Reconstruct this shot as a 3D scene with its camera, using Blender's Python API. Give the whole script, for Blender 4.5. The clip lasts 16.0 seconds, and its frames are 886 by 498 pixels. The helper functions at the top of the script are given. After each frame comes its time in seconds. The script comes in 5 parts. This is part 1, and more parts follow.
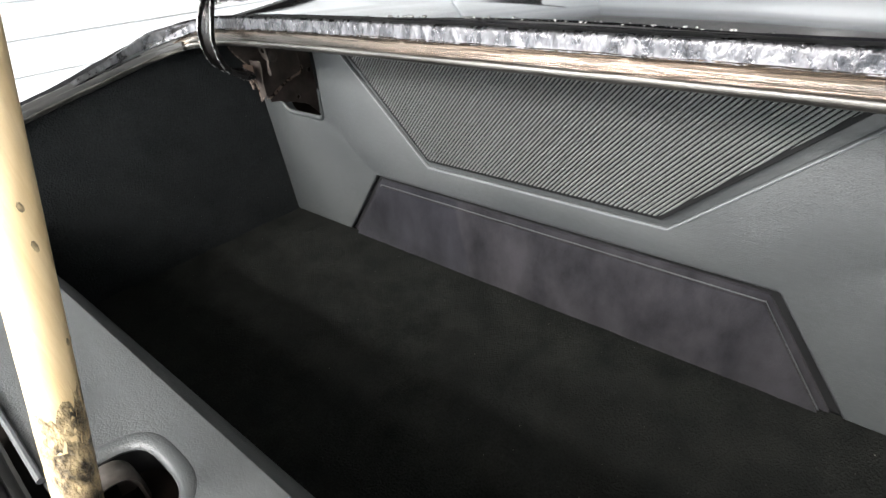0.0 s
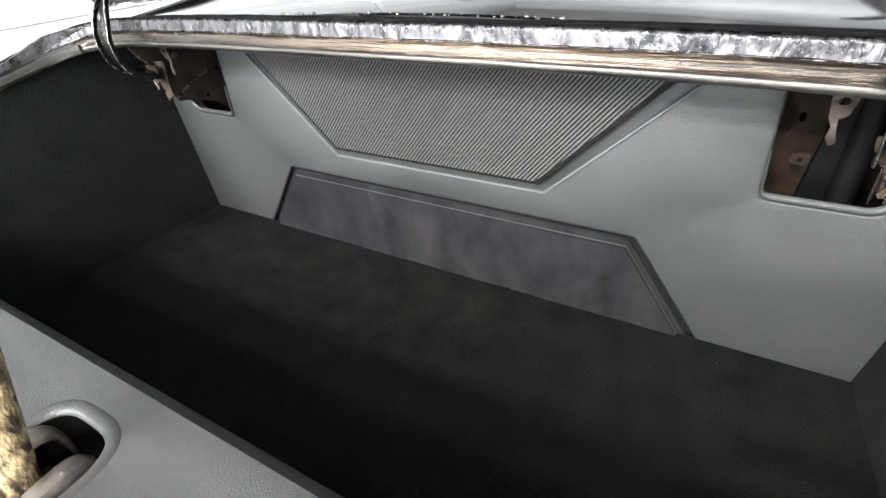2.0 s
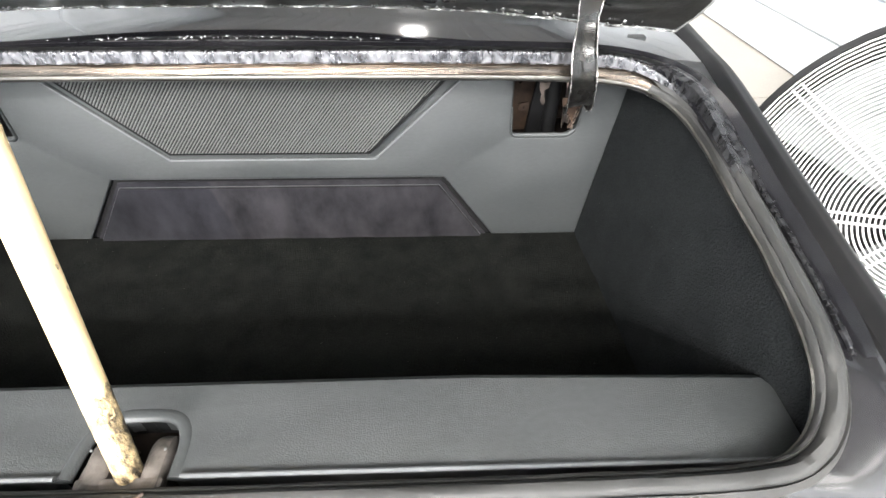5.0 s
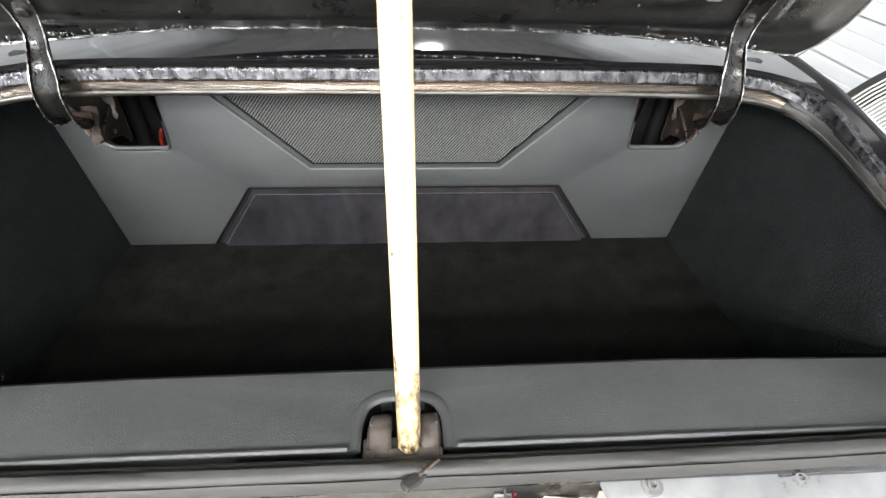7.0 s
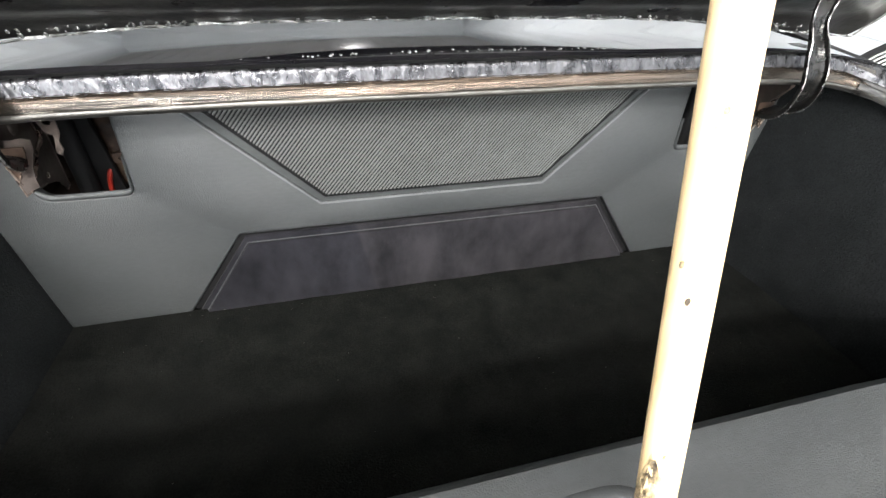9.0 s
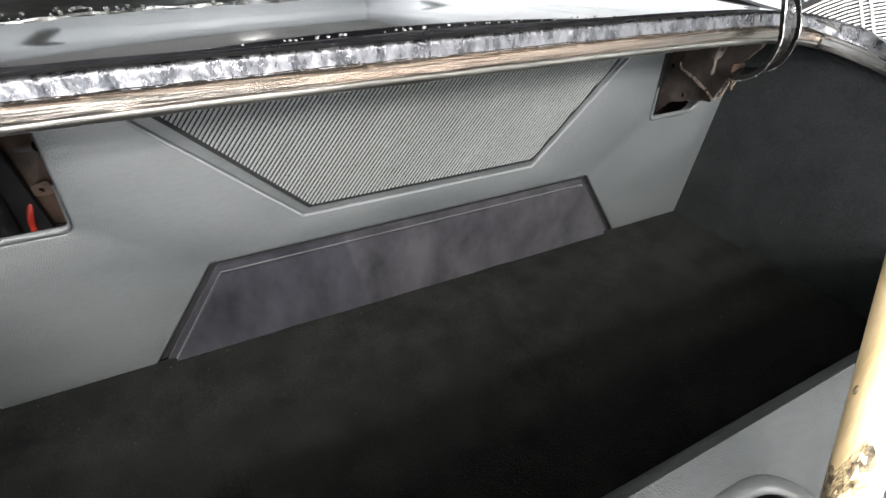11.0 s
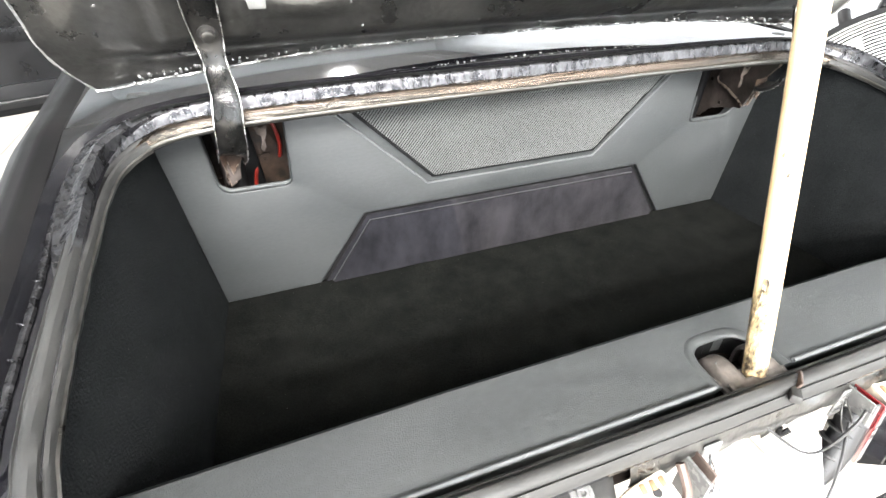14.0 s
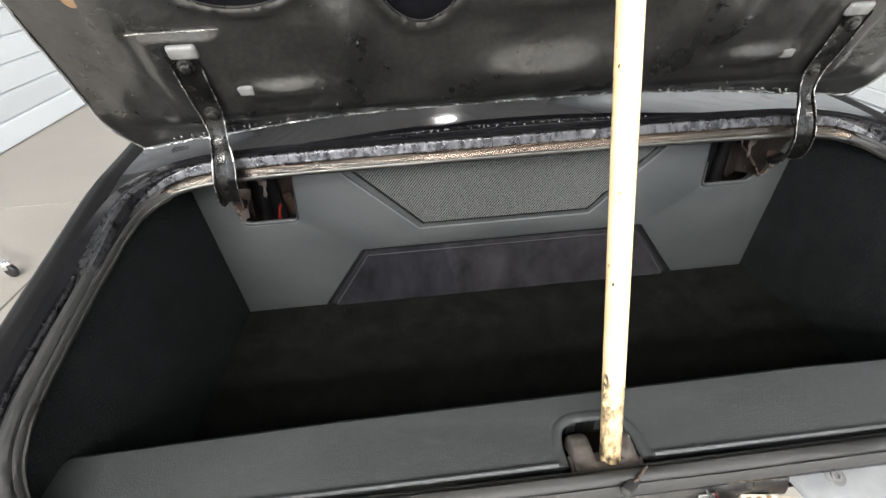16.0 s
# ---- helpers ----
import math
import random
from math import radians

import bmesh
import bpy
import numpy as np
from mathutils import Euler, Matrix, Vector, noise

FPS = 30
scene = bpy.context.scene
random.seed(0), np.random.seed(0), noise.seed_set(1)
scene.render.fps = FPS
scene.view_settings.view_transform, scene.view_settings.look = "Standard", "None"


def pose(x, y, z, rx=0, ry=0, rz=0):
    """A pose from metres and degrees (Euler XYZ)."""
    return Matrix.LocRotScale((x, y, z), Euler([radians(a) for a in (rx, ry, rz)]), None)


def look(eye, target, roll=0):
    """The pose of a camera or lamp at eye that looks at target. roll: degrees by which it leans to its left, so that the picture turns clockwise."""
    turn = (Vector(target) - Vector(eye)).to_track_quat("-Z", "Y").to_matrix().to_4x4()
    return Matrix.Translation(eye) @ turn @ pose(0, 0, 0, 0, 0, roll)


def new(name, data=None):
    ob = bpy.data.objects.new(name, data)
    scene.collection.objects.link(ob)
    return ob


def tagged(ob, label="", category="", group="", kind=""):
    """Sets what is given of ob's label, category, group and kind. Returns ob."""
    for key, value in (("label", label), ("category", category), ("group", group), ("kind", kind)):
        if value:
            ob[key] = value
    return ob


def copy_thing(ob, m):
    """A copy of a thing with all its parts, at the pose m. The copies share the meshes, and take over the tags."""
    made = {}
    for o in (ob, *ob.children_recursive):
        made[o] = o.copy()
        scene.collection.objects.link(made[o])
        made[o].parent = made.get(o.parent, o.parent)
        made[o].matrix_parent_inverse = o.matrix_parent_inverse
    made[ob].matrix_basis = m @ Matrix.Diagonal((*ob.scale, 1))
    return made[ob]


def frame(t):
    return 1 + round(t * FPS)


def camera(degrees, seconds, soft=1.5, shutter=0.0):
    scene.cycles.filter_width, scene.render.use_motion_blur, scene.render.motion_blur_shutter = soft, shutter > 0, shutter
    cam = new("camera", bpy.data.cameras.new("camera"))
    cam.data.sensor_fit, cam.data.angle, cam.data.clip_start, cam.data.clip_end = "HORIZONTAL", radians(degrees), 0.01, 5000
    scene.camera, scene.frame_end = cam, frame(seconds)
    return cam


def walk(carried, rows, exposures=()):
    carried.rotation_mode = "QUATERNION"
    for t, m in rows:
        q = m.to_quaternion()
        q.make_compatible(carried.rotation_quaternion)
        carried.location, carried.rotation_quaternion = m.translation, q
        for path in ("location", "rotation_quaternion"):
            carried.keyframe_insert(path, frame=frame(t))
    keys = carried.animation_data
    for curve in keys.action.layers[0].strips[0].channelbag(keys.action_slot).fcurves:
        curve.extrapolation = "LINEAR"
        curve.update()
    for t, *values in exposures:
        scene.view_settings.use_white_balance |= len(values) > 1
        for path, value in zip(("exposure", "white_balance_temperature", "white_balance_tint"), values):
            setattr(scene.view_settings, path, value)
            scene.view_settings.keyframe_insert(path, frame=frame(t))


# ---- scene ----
cam = camera(85.6, 16.0)
PATH = [
    (0, (0.314, 0.41, 1.081), (-0.765, 1.69, -0.013), -4.5),
    (0.5, (0.34, 0.402, 1.084), (-0.71, 1.699, -0.017), -4.9),
    (1, (0.367, 0.39, 1.081), (-0.63, 1.733, -0.016), -4.5),
    (1.5, (0.39, 0.385, 1.083), (-0.545, 1.761, -0.027), -4.6),
    (2, (0.407, 0.378, 1.09), (-0.477, 1.772, -0.04), -5.0),
    (2.5, (0.424, 0.369, 1.091), (-0.408, 1.79, -0.044), -4.8),
    (3, (0.421, 0.354, 1.094), (-0.291, 1.814, -0.073), -4.2),
    (3.5, (0.396, 0.336, 1.119), (-0.1, 1.827, -0.118), -3.3),
    (4, (0.36, 0.299, 1.181), (0.145, 1.775, -0.151), -2.1),
    (4.2, (0.353, 0.272, 1.196), (0.238, 1.74, -0.156), -1.8),
    (6.3, (0.124, 0.074, 1.287), (0.239, 1.6, -0.001), 1.4),
    (6.5, (0.084, 0.084, 1.283), (0.2, 1.61, -0.004), 1.7),
    (7, (0.01, 0.112, 1.271), (0.137, 1.632, -0.023), 2.2),
    (7.5, (-0.057, 0.13, 1.261), (0.087, 1.647, -0.035), 2.7),
    (8, (-0.137, 0.146, 1.237), (0.062, 1.683, -0.027), 3.4),
    (8.5, (-0.174, 0.182, 1.195), (0.122, 1.757, -0.001), 2.4),
    (9, (-0.192, 0.284, 1.163), (0.256, 1.83, -0.023), 2.8),
    (9.2, (-0.21, 0.308, 1.138), (0.326, 1.852, -0.014), 2.8),
    (11.3, (-0.306, 0.38, 1.112), (0.447, 1.819, -0.055), 1.4),
    (11.5, (-0.319, 0.377, 1.111), (0.439, 1.815, -0.053), 1.2),
    (12, (-0.354, 0.366, 1.116), (0.407, 1.802, -0.05), 1.5),
    (12.5, (-0.408, 0.337, 1.118), (0.341, 1.79, -0.033), 1.5),
    (13, (-0.466, 0.294, 1.144), (0.264, 1.763, 0.001), 1.2),
    (13.5, (-0.496, 0.241, 1.174), (0.193, 1.726, 0.024), 0.8),
    (14, (-0.479, 0.149, 1.206), (0.083, 1.681, 0.049), 0.1),
    (14.5, (-0.454, 0.08, 1.247), (-0.005, 1.644, 0.085), -0.3),
    (15, (-0.387, -0.004, 1.283), (-0.056, 1.611, 0.151), -1.5),
    (15.5, (-0.315, -0.036, 1.313), (-0.093, 1.607, 0.196), -2.3),
    (16, (-0.219, 0.047, 1.318), (-0.097, 1.703, 0.204), -2.9),
]
EXPOSURES = ((0, -0.1), (3, 0.3), (4.2, 0.55), (6.3, -0.56), (7, -0.4), (7.6, -0.18), (8.2, -0.1), (9.2, -0.2), (11.3, 0.27), (12, 0.45), (13, 0.63), (13.7, 0.65), (14.2, 0.35), (15, -0.32), (16, -0.81))
walk(cam, [(t, look(eye, target, roll)) for t, eye, target, roll in PATH], EXPOSURES)

# ---- light ----
SHELF_Z, FLOOR_Z = 0.757, 0.54
world = bpy.data.worlds.new("garage_air")
scene.world = world
world.use_nodes = True
world.node_tree.nodes["Background"].inputs[0].default_value = (0.75, 0.85, 1.0, 1)
world.node_tree.nodes["Background"].inputs[1].default_value = 0.05


def area_lamp(name, place, target, sx, sy, watts, colour):
    data = bpy.data.lights.new(name, "AREA")
    data.shape, data.size, data.size_y, data.energy, data.color = "RECTANGLE", sx, sy, watts, colour
    ob = new(name, data)
    ob.matrix_world = look(place, target)
    return ob


# daylight through the open garage door behind the car, and the tube lights
area_lamp("door_daylight", (-1.0, -5.9, 1.8), (-0.6, 1.0, 1.6), 4.6, 2.6, 330, (0.92, 0.96, 1.0))
LAMPS = ((-2.0, -2.2), (-0.2, -2.2), (1.6, -2.2), (-2.0, -3.4), (-0.2, -3.4), (1.6, -3.4), (-2.0, -4.6), (-0.2, -4.6), (1.6, -4.6))
WATTS = {-2.2: 25, -3.4: 310, -4.6: 345}
SHARE = {-2.0: 1.7, -0.2: 1.0, 1.6: 0.4}
for lx, ly in LAMPS:
    area_lamp("panel_light", (lx, ly, 3.61), (lx, ly, 0), 1.6, 0.6, WATTS[ly] * SHARE[lx], (1.0, 0.98, 0.955))
area_lamp("round_light", (0.30, 6.2, 3.45), (0.30, 6.2, 0), 0.26, 0.26, 420, (1.0, 0.98, 0.955)).data.shape = "DISK"

# ---- materials ----


def surface(name, one, two, scale=8.0, rough=(0.5, 0.6), metal=0.0, bump=0.0, bump_scale=200.0, detail=6.0, coat=0.0,
            stretch=(1, 1, 1), contrast=0.35, fine=0.0, spec=0.5, island=False, bump2=0.0, bump2_scale=20.0, sheen=0.0):
    """Two colours mixed by broad noise, fine grain over it, uneven gloss and relief."""
    m = bpy.data.materials.new(name)
    m.use_nodes = True
    nt = m.node_tree
    n, l = nt.nodes, nt.links
    bsdf = n["Principled BSDF"]
    at = n.new("ShaderNodeTexCoord")
    mp = n.new("ShaderNodeMapping")
    mp.inputs["Scale"].default_value = stretch
    l.new(at.outputs["Object"], mp.inputs[0])
    big = n.new("ShaderNodeTexNoise")
    big.inputs["Scale"].default_value, big.inputs["Detail"].default_value, big.inputs["Roughness"].default_value = scale, detail, 0.62
    l.new(mp.outputs[0], big.inputs["Vector"])
    ramp = n.new("ShaderNodeMapRange")
    ramp.inputs[1].default_value, ramp.inputs[2].default_value = 0.5 - contrast / 2, 0.5 + contrast / 2
    l.new(big.outputs[0], ramp.inputs[0])
    mix = n.new("ShaderNodeMix")
    mix.data_type = "RGBA"
    mix.inputs[6].default_value, mix.inputs[7].default_value = (*one, 1), (*two, 1)
    l.new(ramp.outputs[0], mix.inputs[0])
    colour = mix.outputs[2]
    grain = n.new("ShaderNodeTexNoise")
    grain.inputs["Scale"].default_value, grain.inputs["Detail"].default_value = bump_scale, 3.0
    l.new(mp.outputs[0], grain.inputs["Vector"])
    if fine:
        vary = n.new("ShaderNodeMapRange")
        vary.inputs[1].default_value, vary.inputs[2].default_value = 0.25, 0.75
        vary.inputs[3].default_value, vary.inputs[4].default_value = 1 - fine, 1 + fine
        l.new(grain.outputs[0], vary.inputs[0])
        mul = n.new("ShaderNodeVectorMath")
        mul.operation = "SCALE"
        l.new(colour, mul.inputs[0])
        l.new(vary.outputs[0], mul.inputs["Scale"])
        colour = mul.outputs[0]
    if island:
        info = n.new("ShaderNodeObjectInfo")
        tone = n.new("ShaderNodeMapRange")
        tone.inputs[3].default_value, tone.inputs[4].default_value = 0.88, 1.1
        l.new(info.outputs["Random"], tone.inputs[0])
        mul = n.new("ShaderNodeVectorMath")
        mul.operation = "SCALE"
        l.new(colour, mul.inputs[0])
        l.new(tone.outputs[0], mul.inputs["Scale"])
        colour = mul.outputs[0]
    l.new(colour, bsdf.inputs["Base Color"])
    gloss = n.new("ShaderNodeMapRange")
    gloss.inputs[1].default_value, gloss.inputs[2].default_value = 0.3, 0.7
    gloss.inputs[3].default_value, gloss.inputs[4].default_value = rough
    l.new(big.outputs[0], gloss.inputs[0])
    l.new(gloss.outputs[0], bsdf.inputs["Roughness"])
    bsdf.inputs["Metallic"].default_value = metal
    bsdf.inputs["Specular IOR Level"].default_value = spec
    bsdf.inputs["Coat Weight"].default_value, bsdf.inputs["Coat Roughness"].default_value = coat, 0.06
    bsdf.inputs["Sheen Weight"].default_value, bsdf.inputs["Sheen Roughness"].default_value = sheen, 0.4
    normal = None
    for strength, source in ((bump, grain), (bump2, None)):
        if not strength:
            continue
        if source is None:
            source = n.new("ShaderNodeTexNoise")
            source.inputs["Scale"].default_value, source.inputs["Detail"].default_value = bump2_scale, 4.0
            l.new(mp.outputs[0], source.inputs["Vector"])
        b = n.new("ShaderNodeBump")
        b.inputs["Strength"].default_value, b.inputs["Distance"].default_value = strength, 0.002
        l.new(source.outputs[0], b.inputs["Height"])
        if normal:
            l.new(normal, b.inputs["Normal"])
        normal = b.outputs[0]
    if normal:
        l.new(normal, bsdf.inputs["Normal"])
    return m


def leather(name, one, two):
    """Vinyl with a pebbled leather grain."""
    m = surface(name, one, two, scale=5, rough=(0.40, 0.58), bump2=0.2, bump2_scale=36, contrast=0.42, fine=0.12, bump_scale=150, stretch=(0.55, 1, 1.6))
    nt = m.node_tree
    n, l = nt.nodes, nt.links
    bsdf = n["Principled BSDF"]
    vor = n.new("ShaderNodeTexVoronoi")
    vor.feature, vor.inputs["Scale"].default_value = "DISTANCE_TO_EDGE", 330.0
    warp = n.new("ShaderNodeTexNoise")
    warp.inputs["Scale"].default_value = 120.0
    at = n.new("ShaderNodeTexCoord")
    add = n.new("ShaderNodeVectorMath")
    add.operation = "MULTIPLY_ADD"
    add.inputs[1].default_value = (0.006, 0.006, 0.006)
    l.new(at.outputs["Object"], warp.inputs["Vector"])
    l.new(warp.outputs["Color"], add.inputs[0])
    l.new(at.outputs["Object"], add.inputs[2])
    l.new(add.outputs[0], vor.inputs["Vector"])
    step = n.new("ShaderNodeMapRange")
    step.inputs[2].default_value = 0.25
    l.new(vor.outputs["Distance"], step.inputs[0])
    b = n.new("ShaderNodeBump")
    b.inputs["Strength"].default_value, b.inputs["Distance"].default_value = 0.34, 0.0009
    patch = n.new("ShaderNodeTexNoise")
    patch.inputs["Scale"].default_value, patch.inputs["Detail"].default_value = 11.0, 3.0
    l.new(at.outputs["Object"], patch.inputs["Vector"])
    worn = n.new("ShaderNodeMapRange")
    worn.inputs[1].default_value, worn.inputs[2].default_value = 0.38, 0.66
    worn.inputs[3].default_value, worn.inputs[4].default_value = 0.15, 1.0
    l.new(patch.outputs[0], worn.inputs[0])
    grainy = n.new("ShaderNodeMath")
    grainy.operation = "MULTIPLY"
    l.new(step.outputs[0], grainy.inputs[0])
    l.new(worn.outputs[0], grainy.inputs[1])
    l.new(grainy.outputs[0], b.inputs["Height"])
    old = bsdf.inputs["Normal"].links[0].from_socket
    l.new(old, b.inputs["Normal"])
    l.new(b.outputs[0], bsdf.inputs["Normal"])
    return m


def glow(name, colour, strength):
    m = bpy.data.materials.new(name)
    m.use_nodes = True
    b = m.node_tree.nodes["Principled BSDF"]
    b.inputs["Base Color"].default_value = (*colour, 1)
    b.inputs["Emission Color"].default_value = (*colour, 1)
    b.inputs["Emission Strength"].default_value = strength
    return m


M_VINYL = leather("vinyl", (0.029, 0.0318, 0.0325), (0.044, 0.0468, 0.0472))
# paler than the vinyl; on the mesh ridge it stands in for a highlight
M_VINYL_EDGE = surface("vinyl_edge", (0.075, 0.079, 0.083), (0.10, 0.104, 0.108), rough=(0.48, 0.6), bump=0.2, bump_scale=500)
M_CARPET = surface("carpet", (0.0044, 0.0048, 0.0046), (0.0112, 0.0114, 0.0103), scale=22, detail=12, rough=(0.95, 1), bump=1.0, bump_scale=380, fine=0.6, contrast=0.42, bump2=0.3, bump2_scale=120, spec=0.03)
M_FELT = surface("felt", (0.0066, 0.0074, 0.0078), (0.0135, 0.0145, 0.0150), scale=24, detail=12, rough=(0.9, 1), bump=0.9, bump_scale=330, fine=0.5, contrast=0.45, spec=0.06, bump2=0.6, bump2_scale=16)
M_SUEDE = surface("suede", (0.0058, 0.0056, 0.0068), (0.0240, 0.0229, 0.0258), scale=13, detail=11, rough=(0.9, 1), bump=0.3, bump_scale=700, fine=0.18, contrast=0.36, spec=0.1, stretch=(1.3, 1, 0.7), sheen=0.08)
def nap_mark(m):
    """One stroke of the brush leaves the suede darker on one side of a slanting line."""
    nt = m.node_tree
    n, l = nt.nodes, nt.links
    bsdf = n["Principled BSDF"]
    at = n.new("ShaderNodeTexCoord")
    sep = n.new("ShaderNodeSeparateXYZ")
    l.new(at.outputs["Object"], sep.inputs[0])
    lean = n.new("ShaderNodeMath")
    lean.operation = "MULTIPLY_ADD"
    lean.inputs[1].default_value, lean.inputs[2].default_value = 0.205, 0.005
    l.new(sep.outputs["Z"], lean.inputs[0])
    add = n.new("ShaderNodeMath")
    l.new(sep.outputs["X"], add.inputs[0])
    l.new(lean.outputs[0], add.inputs[1])
    step = n.new("ShaderNodeMapRange")
    step.inputs[1].default_value, step.inputs[2].default_value = -0.004, 0.004
    step.interpolation_type = "SMOOTHSTEP"
    l.new(add.outputs[0], step.inputs[0])
    mix = n.new("ShaderNodeMix")
    mix.data_type = "RGBA"
    mix.inputs[6].default_value, mix.inputs[7].default_value = (0.76, 0.77, 0.83, 1), (1.06, 1.04, 1.04, 1)
    l.new(step.outputs[0], mix.inputs[0])
    mul = n.new("ShaderNodeVectorMath")
    mul.operation = "MULTIPLY"
    l.new(bsdf.inputs["Base Color"].links[0].from_socket, mul.inputs[0])
    l.new(mix.outputs[2], mul.inputs[1])
    l.new(mul.outputs[0], bsdf.inputs["Base Color"])
    return m


nap_mark(M_SUEDE)
M_LINT = surface("lint", (0.06, 0.058, 0.052), (0.17, 0.165, 0.15), scale=300, rough=(0.8, 1))
M_PIPING = surface("piping", (0.0022, 0.0022, 0.0024), (0.004, 0.004, 0.0043), rough=(0.6, 0.8), spec=0.2)
M_GRILLE = surface("grille", (0.085, 0.088, 0.086), (0.105, 0.108, 0.105), scale=4, rough=(0.45, 0.6), bump=0.2, bump_scale=900, contrast=0.5)
M_PAINT = surface("black_paint", (0.006, 0.006, 0.0075), (0.012, 0.0115, 0.013), scale=5, rough=(0.10, 0.22), coat=0.2, bump2=0.03, bump2_scale=9)
M_DECK = surface("polished_black_paint", (0.006, 0.006, 0.0075), (0.012, 0.0115, 0.013), scale=5, rough=(0.035, 0.07), coat=0.55, bump2=0.008, bump2_scale=30)
M_FENDER = surface("dull_black_paint", (0.005, 0.005, 0.0055), (0.012, 0.0115, 0.0115), scale=7, rough=(0.30, 0.5), spec=0.05, bump2=0.15, bump2_scale=15)
M_DOOR = surface("door_black", (0.0028, 0.003, 0.0038), (0.0085, 0.009, 0.0105), scale=7, rough=(0.25, 0.45), spec=0.3, bump2=0.15, bump2_scale=15)
M_SATIN = surface("satin_black_paint", (0.0065, 0.0065, 0.0063), (0.017, 0.0165, 0.0155), scale=9, rough=(0.24, 0.38), coat=0.4, bump2=0.2, bump2_scale=24, contrast=0.4, bump=0.3, bump_scale=130, fine=0.5)
M_FILM = surface("crinkled_film", (0.012, 0.012, 0.014), (0.10, 0.10, 0.106), scale=70, rough=(0.16, 0.42), metal=0.85, bump=0.5, bump_scale=280, bump2=0.8, bump2_scale=110, stretch=(1, 1, 0.5), contrast=0.4)
M_ROLL = surface("rolled_steel", (0.045, 0.043, 0.040), (0.115, 0.111, 0.102), scale=11, rough=(0.26, 0.42), metal=0.8, bump2=0.6, bump2_scale=35, stretch=(0.5, 2, 2))
M_LIP = surface("worn_lip_metal", (0.038, 0.034, 0.030), (0.185, 0.138, 0.106), scale=7, detail=9, rough=(0.14, 0.34), metal=0.8, bump2=0.75, bump2_scale=55, stretch=(0.18, 5, 5), contrast=0.26)
M_RUBBER = surface("weatherstrip_rubber", (0.012, 0.012, 0.0118), (0.028, 0.0275, 0.0262), scale=10, rough=(0.5, 0.72), bump2=0.4, bump2_scale=40)
M_HINGE = surface("hinge_steel", (0.010, 0.0098, 0.0095), (0.034, 0.0325, 0.031), scale=16, detail=9, rough=(0.18, 0.38), metal=0.35, bump2=0.25, bump2_scale=45, coat=0.4)
M_SEAL = surface("lid_sealer", (0.10, 0.10, 0.10), (0.42, 0.42, 0.41), scale=90, rough=(0.1, 0.35), metal=0.6, bump=0.6, bump_scale=200, contrast=0.3)
# scuffed tone, lightened for the lamp reflected in the right tail flange
M_TAIL = surface("scuffed_paint_and_reflection", (0.08, 0.083, 0.086), (0.19, 0.194, 0.198), scale=7, detail=8, rough=(0.22, 0.42), coat=0.1, bump2=0.3, bump2_scale=25, contrast=0.34)
# pale small metal; on the lid's hinge pads it paints their bright reflection
M_PAD = surface("pale_metal_and_pad_highlight", (0.09, 0.09, 0.09), (0.16, 0.16, 0.155), scale=20, rough=(0.2, 0.4))
M_EDGE = surface("bare_edge", (0.26, 0.25, 0.24), (0.62, 0.60, 0.58), scale=60, rough=(0.15, 0.35), metal=0.9, bump=0.6, bump_scale=200)
M_RUST = surface("rusty_primer", (0.035, 0.020, 0.015), (0.12, 0.088, 0.075), scale=22, rough=(0.4, 0.7), metal=0.2, bump2=0.5, bump2_scale=60, contrast=0.3)
M_BRACKET = surface("dirty_bracket_steel", (0.018, 0.0145, 0.0125), (0.092, 0.074, 0.065), scale=26, detail=9, rough=(0.3, 0.6), metal=0.3, bump2=0.5, bump2_scale=70, contrast=0.35)
M_TORN = surface("torn_steel_edge", (0.11, 0.065, 0.045), (0.50, 0.42, 0.36), scale=90, rough=(0.2, 0.4), metal=0.8, bump=0.6, bump_scale=200)
# rusty brown steel, darkened to carry the shade inside the cavities
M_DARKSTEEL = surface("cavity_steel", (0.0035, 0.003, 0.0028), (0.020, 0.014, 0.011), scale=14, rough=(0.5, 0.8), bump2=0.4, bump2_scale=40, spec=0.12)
M_CAVITY = surface("rusty_inner_steel", (0.006, 0.0045, 0.004), (0.055, 0.034, 0.023), scale=34, detail=9, rough=(0.4, 0.7), bump2=0.5, bump2_scale=50, spec=0.25)
M_RED = surface("red_wire", (0.13, 0.010, 0.006), (0.26, 0.018, 0.010), scale=20, rough=(0.3, 0.5))
M_WOOD = surface("stick_wood", (0.62, 0.44, 0.22), (0.76, 0.60, 0.37), scale=14, rough=(0.4, 0.6), stretch=(6, 6, 0.5), bump2=0.2, bump2_scale=40, contrast=0.5)
M_CHAR = surface("charred_wood", (0.035, 0.026, 0.017), (0.60, 0.45, 0.25), scale=95, detail=12, rough=(0.25, 0.6), bump=0.9, bump_scale=420, contrast=0.24, stretch=(1, 1, 0.5), bump2=0.9, bump2_scale=260)
M_CONCRETE = surface("concrete", (0.36, 0.335, 0.295), (0.46, 0.43, 0.385), scale=1.6, rough=(0.45, 0.7), bump=0.15, bump_scale=80, fine=0.06, contrast=0.5)
M_LATCH = surface("worn_latch_steel", (0.035, 0.030, 0.026), (0.135, 0.118, 0.106), scale=38, detail=10, rough=(0.35, 0.6), metal=0.4, bump2=0.4, bump2_scale=60)
M_WHITE = surface("white_steel", (0.62, 0.66, 0.70), (0.70, 0.73, 0.76), scale=1.5, rough=(0.35, 0.5), contrast=0.6, island=True)
